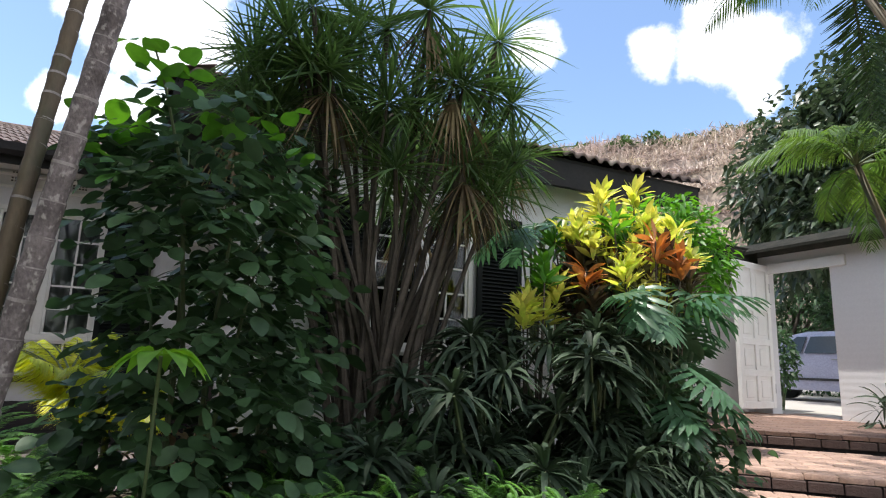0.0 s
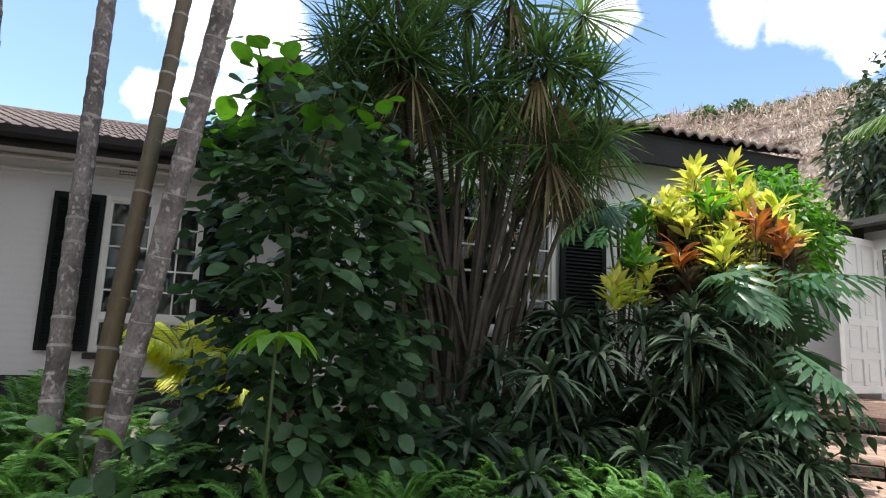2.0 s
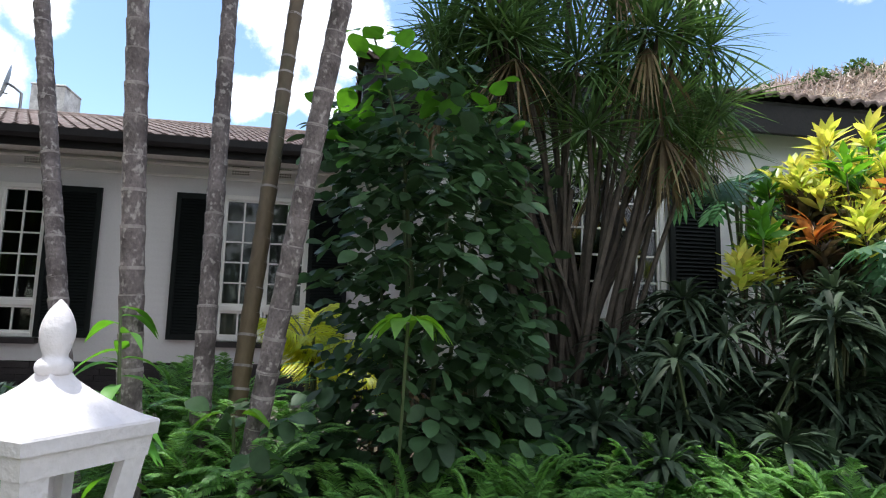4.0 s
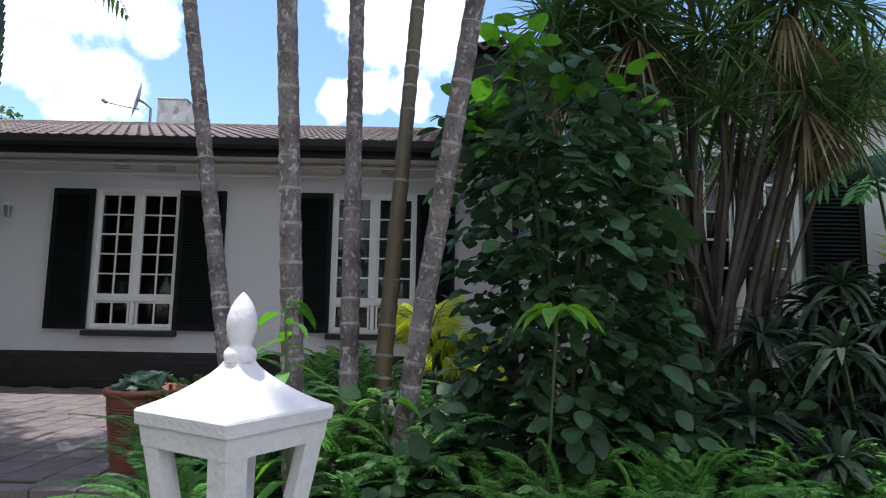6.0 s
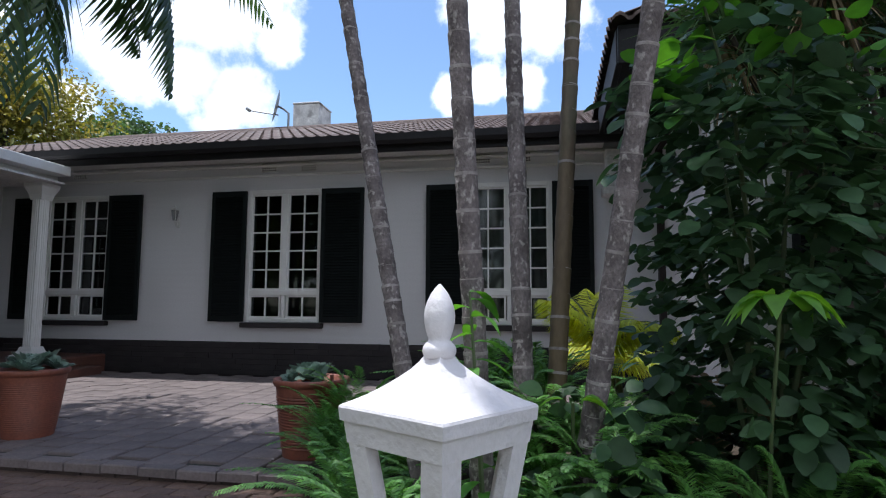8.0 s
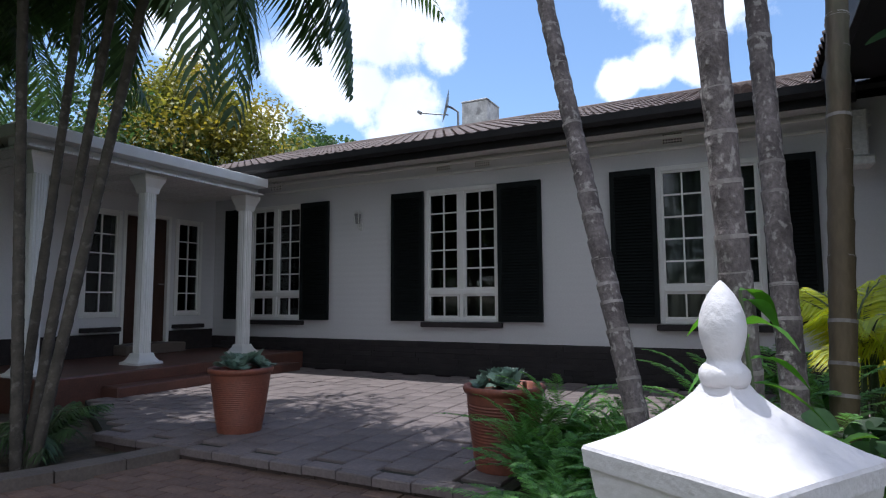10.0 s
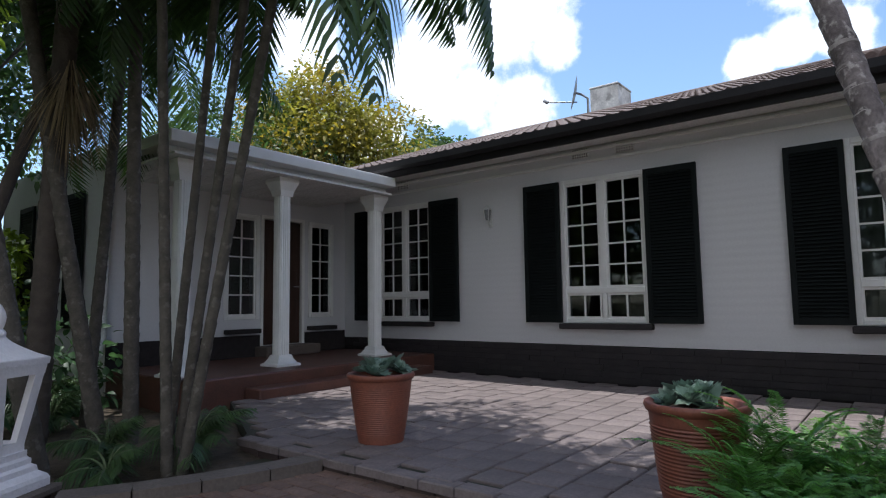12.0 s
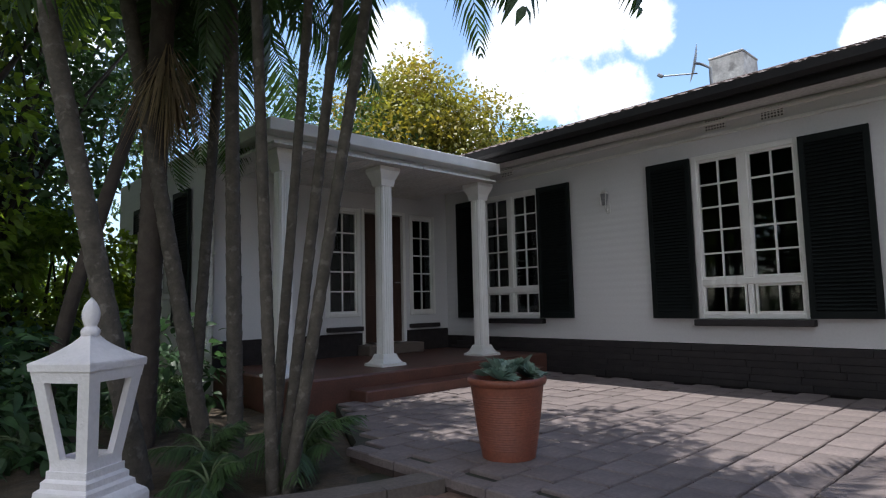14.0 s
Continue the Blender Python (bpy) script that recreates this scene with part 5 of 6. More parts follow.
leafy_shrub("hedge_shrub", "dark leafy shrub bordering the steps", (3.2, 2.95, 0.35), (0.45, 0.45, 0.62), 2200, 0.085, 0.022, L_SHRUB, 86, 7, bunch=9)
leafy_shrub("hedge_shrub", "glossy dark shrub bordering the gate path", (3.8, 3.75, 0.6), (0.45, 0.45, 0.75), 2200, 0.09, 0.024, L_SHRUB, 87, 7, bunch=9)
leafy_shrub("green_shrub", "sunlit bright green fine-leaved shrub", (4.72, 4.15, 1.95), (0.6, 0.4, 0.66), 2600, 0.1, 0.018, L_BRIGHT, 88, 7, (4.7, 4.1, -0.1), shape="oval")
leafy_shrub("vine", "broad leaves of a vine scrambling by the wall", (4.1, 4.5, 1.4), (0.5, 0.3, 0.7), 900, 0.12, 0.04, L_SHRUB, 89, 5)

# sapling by the lamp
sp = tagged(empty("sapling"), "thin sapling with drooping yellow-green leaves", "sapling")
part("stem", tube([(-0.3, 2.12, -0.1), (-0.33, 2.1, 0.5), (-0.36, 2.1, 0.95)], [0.01, 0.008, 0.004], 6), STALK, sp)
rng = np.random.default_rng(91)
n_ = 30
P = np.stack([np.interp(np.linspace(0.2, 1, n_), [0, .5, 1], [a, b, c]) for a, b, c in ((-0.3, -0.33, -0.36), (2.12, 2.1, 2.1), (-0.1, 0.5, 0.95))], 1)
raw("leaves", *strips(P, directions(n_, rng, -0.1, 0.5), 0.15, 0.022, "oval", 0.7, 0.3, 0.3, rng), L_BRIGHT, sp)

# cane clump (dracaena) with sword-leaf heads
rng = np.random.default_rng(100)
cl = tagged(empty("cane_clump"), "many-stemmed cane clump with spiky sword-leaf heads", "cane plant")
heads = []
for i in range(30):
    a = rng.uniform(0, 2 * math.pi)
    q = math.sqrt(rng.uniform(0.02, 1))
    top = (1.78 + 1.0 * q * math.cos(a), 3.8 + 0.5 * q * math.sin(a), rng.uniform(2.1, 3.5) - 0.35 * q)
    heads.append(top)
heads += [(0.98, 3.75, 2.45), (1.15, 3.6, 2.75), (2.55, 3.5, 2.75), (2.62, 3.55, 2.35), (2.35, 3.35, 3.1), (0.85, 3.9, 2.9), (1.6, 3.4, 2.5), (2.1, 3.35, 2.7)]
for i in range(46):
    top = heads[i % len(heads)] if i < len(heads) else (1.75 + rng.normal(0, 0.35), 3.85 + rng.normal(0, 0.2), rng.uniform(1.6, 2.3))
    b = (1.70 + rng.normal(0, 0.13), 3.86 + rng.normal(0, 0.08), -0.1)
    m_ = (b[0] + (top[0] - b[0]) * 0.35, b[1] + (top[1] - b[1]) * 0.35, 1.1)
    r = rng.uniform(0.012, 0.024)
    part("stem", tube([b, m_, ((m_[0] + top[0]) / 2 + rng.normal(0, .03), (m_[1] + top[1]) / 2, (m_[2] + top[2]) / 2 + 0.05), top], [r * 1.3, r, r * 0.9, r * 0.8], 6), CANE, cl)
sets = [strips(d * 0.02 + (0, 0, 0), d, rng.uniform(0.33, 0.52, 90), 0.008, "strap", 0.22, 0.3, 0.2, rng) for d in (directions(90, rng, -0.75, 1.0) for _ in range(3))]
hm = []
for i, h in enumerate(heads):
    if i < 3:
        hd = raw("leaf_head", *sets[i], L_YUCCA, cl)
        hm.append(hd.data)
    else:
        hd = new("leaf_head", hm[i % 3])
        hd.parent = cl
    hd.matrix_local = pose(*h, rng.uniform(-15, 15), rng.uniform(-15, 15), rng.uniform(0, 360))
for i in range(8):
    h = heads[i]
    d = directions(40, rng, -1, -0.5)
    raw("dry_leaves", *strips(np.tile((h[0], h[1], h[2] - 0.12), (40, 1)), d, 0.4, 0.008, "strap", 0.4, rng=rng), L_DEAD, cl)["kind"] = "stuff"

# strap-leaved plants
def strap_plant(at, heads_, seed, label, mat=L_STRAP, leaf=0.27, half=0.015, n=40, spread=0.3, height=0.9):
    rng = np.random.default_rng(seed)
    p = tagged(empty("strap_leaf_plant"), label, "strap-leaved plant", "strap-leaved plants")
    for i in range(heads_):
        h = (at[0] + rng.normal(0, spread), at[1] + rng.normal(0, spread * 0.7), at[2] + height * rng.uniform(0.12, 1.0) ** 1.2)
        d = directions(n, rng, -0.35, 1.0)
        raw("leaf_head", *strips(np.array(h) + d * 0.02, d, rng.uniform(0.7, 1.1, n) * leaf, half, "strap", 0.55, 0.3, 0.3, rng), mat, p)
        part("stem", tube([(at[0] + rng.normal(0, 0.08), at[1] + rng.normal(0, 0.06), -0.1), h], [0.010, 0.008], 5), STALK, p)


strap_plant((2.1, 2.95, 0), 40, 110, "dark green strap-leaved plant in shade", spread=0.34, height=1.1)
strap_plant((2.75, 2.85, 0), 36, 111, "strap-leaved plant with pale-edged arching leaves", spread=0.27, height=1.15)
strap_plant((1.75, 2.8, 0), 18, 112, "low strap-leaved plant with glossy leaves", spread=0.25, height=0.65)
leafy_shrub("ground_shrub", "dark leafy undergrowth before the wing", (2.3, 3.5, 0.4), (0.7, 0.35, 0.5), 900, 0.11, 0.034, L_SHRUB, 93, 5, bunch=9)
strap_plant((2.4, 2.55, 0), 14, 114, "low dark strap-leaved plant at the bed's edge", spread=0.3, height=0.5)
strap_plant((2.95, 2.4, 0), 6, 113, "small strap-leaved plant by the steps", spread=0.18, height=0.45, leaf=0.28, half=0.009)


# croton
def croton(at, radius, top, tufts, seed, mats, label, drop=0.5, bare=0.6):
    rng = np.random.default_rng(seed)
    p = tagged(empty("croton_shrub"), label, "croton shrub", "crotons")
    for i in range(tufts):
        a, q = i * 2.399, radius * math.sqrt((i + 0.5) / tufts)
        h = np.array((at[0] + q * math.cos(a), at[1] + q * math.sin(a) * 0.7, top - drop * q + rng.normal(0, 0.09)))
        n = 26
        d = directions(n, rng, 0.0, 1.0)
        base = h - (0, 0, 1.0) * rng.uniform(0.0, 0.16, n)[:, None] * 1.0
        raw("tuft", *strips(base + d * 0.015, d + (0, 0, 0.25), rng.uniform(0.11, 0.19, n), 0.021, "oval", 0.15, 0.3, 0.4, rng), mats[int(rng.integers(len(mats)))], p)
        part("stem", tube([(at[0] + rng.normal(0, 0.08), at[1] + 0.1, -0.1), (h[0] * 0.7 + at[0] * 0.3, h[1] + 0.03, h[2] * 0.6), tuple(h)], [0.012, 0.008, 0.005], 5), CANE, p)


Y_, O_, D_, B_ = L_CROTON, L_CROTON_O, L_CROTON_D, L_BRIGHT
croton((3.45, 3.4), 0.58, 2.10, 34, 120, (Y_, Y_, Y_, Y_, Y_, Y_, B_), "sunlit croton with yellow and lime leaves")
croton((3.35, 3.2), 0.5, 1.82, 26, 121, (Y_, D_, Y_, D_, D_, Y_, D_, Y_, O_), "croton with mixed yellow, orange and maroon leaves")
croton((3.2, 3.3), 0.5, 1.6, 24, 122, (D_, D_, D_, Y_), "croton with dark maroon lower leaves")
croton((2.58, 3.2), 0.14, 1.42, 6, 123, (Y_, B_), "small yellow-tipped croton tuft")


# philodendron: deeply lobed leaves on long stalks
def lobed_leaf(rng, size=0.4):
    s = np.repeat(np.linspace(0.08, 0.95, 8), 2)
    sign = np.tile([1, -1], 8)
    P = np.stack([size * s, 0 * s, 0 * s], 1)
    D = np.stack([1.5 * s - 0.2, sign * (1.0 - 0.35 * s), 0 * s - 0.1], 1)
    L = size * 0.66 * np.sin(math.pi * (0.2 + 0.68 * s)) * rng.uniform(0.85, 1.1, 16)
    a = strips(P, D, L, size * 0.06, "lobe", 0.25, 0.2, 0.1, rng)
    b = strips([(0, 0, 0)], [(1, 0, 0)], size * 1.12, size * 0.15, "lobe", 0.1, 0.2, 0, rng)
    return merge(a, b)


def philodendron(at, count, seed, label, zlow, zhigh, spread, size=0.42):
    rng = np.random.default_rng(seed)
    p = tagged(empty("philodendron"), label, "philodendron", "philodendrons")
    data = []
    for i in range(count):
        a = i * 2.399 + seed
        q = spread * rng.uniform(0.35, 1.0)
        pos = (at[0] + q * math.cos(a), at[1] + q * math.sin(a), rng.uniform(zlow, zhigh))
        if i < 3:
            lf = raw("leaf", *lobed_leaf(rng, size), L_PHILO, p)
            data.append(lf.data)
        else:
            lf = new("leaf", data[i % 3])
            lf.parent = p
        lf.matrix_local = pose(*pos, 0, 0, math.degrees(a)) @ pose(0, 0, 0, rng.uniform(-25, 25), rng.uniform(5, 50), 0)
        part("leaf_stalk", tube([(at[0], at[1], max(0, zlow - 0.9)), ((at[0] + pos[0]) / 2, (at[1] + pos[1]) / 2, pos[2] - 0.05), pos], [0.011, 0.009, 0.006], 5), STALK, p)


philodendron((3.18, 2.88), 26, 130, "philodendron with big deeply cut leaves by the steps", 0.75, 1.5, 0.32, 0.31)
philodendron((3.12, 4.05), 7, 131, "shaded philodendron before the wing's shutter", 1.9, 2.15, 0.24, 0.34)
philodendron((3.45, 3.2), 10, 132, "philodendron reaching toward the gate path", 0.9, 1.5, 0.25, 0.35)


# ferns
def fern_mesh(seed):
    rng = np.random.default_rng(seed)
    sets_ = []
    for i in range(24):
        (v, f), mid = frond(rng.uniform(0.34, 0.55), 42, 0.042, 0.0042, 0.45, rng, rise=rng.uniform(0.75, 1.5), hang=0.1)
        a = i * 2.399
        R = np.array(pose(0, 0, 0, 0, 0, math.degrees(a)).to_3x3())
        sets_.append((v @ R.T, f))
    v, f = merge(*sets_)
    me = raw("fronds", v, f, L_FERN)
    return me


rng = np.random.default_rng(140)
FERNS = [(-1.05, 3.05, 0.0), (-1.0, 2.75, 0.0), (-1.1, 3.35, 0.0), (-0.95, 3.6, 0.02), (-0.85, 2.5, 0.06), (-0.65, 2.25, 0.02), (-0.75, 2.95, 0.08), (-0.8, 3.3, 0.08), (-0.55, 2.6, 0.12),
         (-0.95, 3.9, 0.1), (-0.55, 3.2, 0.2), (-0.6, 3.7, 0.15), (-0.28, 2.5, 0.22), (-0.15, 2.35, 0.18), (0.02, 2.45, 0.26), (-0.12, 2.1, 0.05), (0.16, 1.98, 0.0), (0.3, 2.25, 0.05),
         (-0.15, 2.75, 0.3), (0.12, 2.75, 0.3), (-0.42, 2.85, 0.25), (-1.15, 3.65, 0.03), (-1.16, 3.4, 0.02), (-1.05, 3.15, 0.04), (-0.95, 3.45, 0.08)]
FERNS += [(0.42 + 0.15 * i, 2.0 + 0.12 * abs(math.sin(i * 1.7)) + 0.03 * i, 0.06 * (i % 2)) for i in range(13)]
FERNS += [(0.55 + 0.18 * i, 2.22 + 0.1 * math.sin(i * 2.3) + 0.05 * i, 0.12) for i in range(9)]
FERNS += [(1.0, 2.65, 0.15), (1.3, 2.9, 0.15), (0.2, 3.2, 0.05), (-0.3, 3.7, 0.0), (0.1, 3.75, 0), (0.6, 4.5, 0.0), (1.2, 4.4, 0), (1.9, 2.25, 0.05), (2.2, 2.3, 0.05), (2.5, 2.3, 0)]
FERNS += [(0.35 + 0.17 * i, 1.9 + 0.05 * math.sin(i * 1.9) + 0.02 * i, 0.02 + 0.04 * (i % 3)) for i in range(12)]
FERNS += [(-1.32, 3.42, 0.1), (-1.22, 3.6, 0.15), (-1.22, 3.2, 0.1), (-0.42, 3.05, 0.35), (-0.2, 3.0, 0.38), (-1.12, 3.95, 0.0)]
masters = []
for i, (x, y, z) in enumerate(FERNS):
    if i < 4:
        f = tagged(empty("fern", (0, 0, 0)), "bright green sword fern in the bed", "fern", "ferns in the bed")
        fern_mesh(150 + i).parent = f
        masters.append(f)
    k = rng.uniform(0.9, 1.25)
    m = pose(x, y, z + 0.06, rng.normal(0, 5), rng.normal(0, 5), rng.uniform(0, 360)) @ Matrix.Scale(k, 4)
    if i < 4:
        f.matrix_world = m
    else:
        c = copy_thing(masters[i % 4], m)
        c.matrix_world = m


# ---- trees ----
def tree(name, label, base, height, crown, size, count, leaf, half, mat, seed, trunk_r=0.15, clumps=26, group="", lean=(0, 0), shape="leaflet", zcut=-0.5, droop=0.3, category="tree"):
    rng = np.random.default_rng(seed)
    p = tagged(empty(name), label, category, group)
    c, size = np.array(crown), np.array(size)
    d = directions(clumps, rng, zcut, 1.0)
    q = rng.uniform(0.35, 1.0, clumps) ** 0.5
    centres = c + d * size * q[:, None] * np.array([1 + 0.3 * noise.noise(Vector(v * 1.3) + Vector((seed, 3, 0))) for v in d])[:, None]
    fork = np.array(base) + (c - np.array(base)) * 0.45
    bm = tube([base, tuple((np.array(base) + fork) / 2 + rng.normal(0, 0.1, 3) * (1, 1, 0)), tuple(fork)], [trunk_r * 1.15, trunk_r * 0.95, trunk_r * 0.8], 9)
    part("trunk", bm, BARK, p, smooth=True)
    bm = bmesh.new()
    for e in centres[:14]:
        m_ = (fork + e) / 2 + rng.normal(0, 0.15, 3)
        tube([tuple(fork), tuple(m_), tuple(e)], [trunk_r * 0.5, trunk_r * 0.3, trunk_r * 0.08], 5, bm)
    part("branchwork", bm, BARK, p, smooth=True)
    per = count // clumps
    dd = directions(count, rng, -0.7, 1)
    sz = size.mean() * rng.uniform(0.22, 0.42, clumps)
    P = np.repeat(centres[:clumps], per, 0) + dd[:per * clumps] * (np.repeat(sz, per) * rng.uniform(0.3, 1.0, per * clumps) ** 0.5)[:, None]
    D = dd[:per * clumps] * 0.6 + rng.normal(0, 0.5, P.shape)
    v, f = strips(P, D, leaf * rng.uniform(0.7, 1.2, len(P)), half, shape, droop, 0.2, 0.6, rng)
    raw("crown", v, f, mat, p)["kind"] = "stuff"


tree("tree", "tree turning yellow behind the porch", (-13.4, 11.6, -0.6), 6, (-13.2, 11.2, 4.7), (2.6, 2.2, 2.3), 22000, 0.12, 0.036, L_TREE_Y, 200, 0.2, 90, "garden trees")
tree("tree", "green lower tree behind the porch", (-14.8, 9.2, -0.6), 6, (-14.4, 9.4, 3.9), (3.2, 2.6, 2.3), 16000, 0.12, 0.04, L_TREE, 201, 0.2, 80, "garden trees")
tree("tree", "small green tree beyond the roof ridge", (-19.5, 24, -0.6), 9, (-19.2, 23.8, 7.2), (2.4, 2.2, 2.1), 7000, 0.2, 0.08, L_TREE, 202, 0.25, 40, "garden trees")
tree("tree", "distant round tree beyond the roof", (-27, 30, -0.6), 9, (-26, 30, 8.0), (4, 3, 2.6), 5000, 0.3, 0.12, L_TREE, 203, 0.25, 40, "garden trees")
for i, (x, y, zc, s, k) in enumerate([(-9.6, 2.0, 3.9, 1.9, 5), (-11.5, 0.4, 2.4, 2.2, 6), (-8.6, -0.6, 4.6, 2.2, 6), (-12.5, 2.6, 5.6, 2.5, 6), (-7.8, 1.3, 4.8, 1.6, 4),
                                     (-14.0, 1.6, 2.0, 2.4, 6), (-11.0, -2.2, 3.4, 2.8, 7), (-9.2, 0.9, 1.2, 1.3, 4), (-15.5, -1.5, 6.0, 3.4, 7), (-17.5, 2.5, 4.5, 3.6, 7),
                                     (-10.5, 2.8, 1.0, 1.2, 4), (-13.0, 0.2, 7.0, 2.8, 7), (-10.0, 1.2, 5.6, 2.2, 6), (-8.2, 0.4, 2.9, 1.6, 5)]):
    # every third tree gets the lighter leaf, standing in for backlit foliage
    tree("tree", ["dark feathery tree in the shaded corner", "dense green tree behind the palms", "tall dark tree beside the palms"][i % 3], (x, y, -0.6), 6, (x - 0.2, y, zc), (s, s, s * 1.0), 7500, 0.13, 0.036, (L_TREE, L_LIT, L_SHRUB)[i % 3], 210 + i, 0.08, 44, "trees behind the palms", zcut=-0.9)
# crown sits mostly above view, added to drop shade on bed and terrace
tree("tree", "tall feathery tree added mostly above view to shade the palm bed", (-7.0, 2.0, -0.6), 8, (-5.9, 3.5, 6.6), (2.4, 2.1, 1.1), 11000, 0.17, 0.022, L_TREE, 226, 0.06, 60, "trees behind the palms", zcut=-0.9)
for i, (x, y) in enumerate([(-7.6, 3.0), (-6.4, 1.5), (-7.4, 1.2), (-8.4, 2.4), (-9.6, 1.0), (-10.8, 2.4), (-7.0, -0.2), (-12.5, 0.6)]):
    leafy_shrub("undergrowth", "dark undergrowth beneath the garden trees", (x, y, 0.1), (0.8, 0.8, 0.75), 900, 0.14, 0.035, L_SHRUB, 240 + i, 4, group="undergrowth", bunch=7)
tree("mango_tree", "big dark glossy mango tree beyond the garden wall", (15.4, 7.4, -0.6), 7, (15.3, 7.1, 5.2), (3.2, 3.1, 2.8), 42000, 0.25, 0.058, L_MANGO, 220, 0.25, 160, "", zcut=-0.7, droop=0.6)
tree("tree", "leafy tree hanging over the garden wall", (11.2, 1.6, -0.6), 6, (11.0, 1.8, 4.4), (2.0, 2.4, 1.8), 9000, 0.14, 0.03, L_TREE, 221, 0.15, 60, "trees by the gate", zcut=-0.8)
tree("tree", "dark shady tree behind the car", (20.5, 14.0, 0.3), 6, (20.0, 13.5, 3.2), (3.0, 4.0, 2.9), 9000, 0.2, 0.05, L_SHRUB, 222, 0.2, 60, "trees by the gate", zcut=-0.95)
tree("tree", "dark shady hedge tree across the drive", (17.5, 12.6, 0.3), 6, (17.8, 12.0, 2.2), (1.6, 2.8, 1.9), 7000, 0.16, 0.04, L_SHRUB, 223, 0.2, 50, "trees by the gate", zcut=-0.95)
leafy_shrub("gate_shrub", "dark shrub behind the gate", (9.3, 6.45, 1.2), (0.3, 0.3, 0.5), 500, 0.1, 0.03, L_SHRUB, 224, 5, (9.3, 6.45, 0.4))
leafy_shrub("wall_shrub", "strap leaves at the foot of the white wall", (7.7, 3.9, 0.55), (0.3, 0.35, 0.3), 90, 0.35, 0.02, L_STRAP, 225, 3, (7.7, 3.9, 0.35), shape="strap")
for i, (b, t, n_, low_) in enumerate([((6.9, 1.0, -0.6), (4.7, 2.4, 3.85), 16, -0.6), ((7.6, 2.6, -0.6), (6.2, 3.3, 2.9), 12, -0.2)]):
    p = tagged(empty("palm_tree"), ["arching feather palm over the steps", "feather palm by the white wall in a lightened sunlit tone"][i], "palm tree", "palms by the wall")
    part("trunk", tube([b, ((b[0] + t[0]) / 2 - 0.35, (b[1] + t[1]) / 2, (b[2] + t[2]) / 2), t], [0.05, 0.04, 0.03], 9), TRUNK_G, p, smooth=True)
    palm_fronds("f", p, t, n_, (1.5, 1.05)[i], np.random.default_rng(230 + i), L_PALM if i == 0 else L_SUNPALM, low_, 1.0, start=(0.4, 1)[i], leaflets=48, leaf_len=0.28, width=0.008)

# ---- hill ----
bm = bmesh.new()
NX, NY = 70, 24
hv = []
for j in range(NY + 1):
    for i in range(NX + 1):
        a = radians(-75 + 100 * i / NX)          # bearing from the garden, from +y toward +x
        r = 45 + 45 * j / NY
        x, y = r * math.sin(-a + radians(0)), r * math.cos(a)
        bear = math.degrees(-a)
        crest = 25.6 * min(1, max(0, (bear - 16) / 18)) ** 0.7 + 0.8 * min(1, max(0, (bear - 34) / 20))
        z = -0.6 + crest * math.sin(min(1, j / (NY * 0.5)) * math.pi / 2) * (r / 68) ** 0.3
        z += 0.8 * noise.noise(Vector((x, y, 0)) * 0.12) + 0.5 * noise.noise(Vector((x, y, 3)) * 0.4)
        hv.append(bm.verts.new((x, y, z if j else -1.5)))
for j in range(NY):
    for i in range(NX):
        a = j * (NX + 1) + i
        bm.faces.new((hv[a], hv[a + 1], hv[a + NX + 2], hv[a + NX + 1]))
bm.normal_update()
HPOS = [(v.co.copy()) for v in hv if v.co.z > 3]
tagged(part("backdrop_hill", bm, HILLSOIL, smooth=True), "dry brown scrub-covered hillside", "hill", kind="structure")
rng = np.random.default_rng(300)
VIEW = [v for v in HPOS if 24 < math.degrees(math.atan2(v.x, v.y)) < 60 and v.x * v.x + v.y * v.y < 74 ** 2]
hp = np.array([tuple(v) for v in VIEW])
NS = 45000
P = hp[rng.integers(0, len(hp), NS)] + rng.normal(0, 1.0, (NS, 3)) * (1, 1, 0.2)
tagged(raw("hill_scrub", *strips(P, directions(NS, rng, 0.1, 1), rng.uniform(0.5, 1.2, NS), 0.05, "needle", 0.1, rng=rng), L_HILL), "bare brown scrub on the hillside", "scrub", kind="stuff")
ridge = [v for v in VIEW if 62 < math.hypot(v.x, v.y) < 70]
sets_b = []
for k in range(46):
    c_ = np.array(ridge[int(rng.integers(len(ridge)))]) + rng.normal(0, 0.5, 3) * (1, 1, 0)
    w_ = rng.uniform(0.5, 1.1)
    d = directions(130, rng, -0.2, 1)
    sets_b.append(strips(c_ + d * w_ * rng.uniform(0.4, 1, 130)[:, None] + (0, 0, 0.3), d + rng.normal(0, 0.4, (130, 3)), 0.42, 0.14, "leaflet", 0.2, rng=rng))
tagged(raw("hill_bushes", *merge(*sets_b), L_TREE), "green bushes along the hill's crest", "bushes", kind="stuff")

# tall trees added out of view across the lawn, to darken the window panes
for i, (x, y, zc, s_) in enumerate([(-9.0, -13.5, 4.8, 4.4), (0.5, -15.5, 4.8, 4.6), (-17.0, -10.5, 4.8, 4.4)]):
    tree("tree", "big leafy tree added out of view to darken window reflections", (x, y, -0.6), 9, (x, y, zc), (s_, s_ * 0.8, s_), 6500, 0.42, 0.14, (L_TREE, L_SHRUB)[i % 2], 260 + i, 0.3, 60, "trees across the lawn", zcut=-0.9)


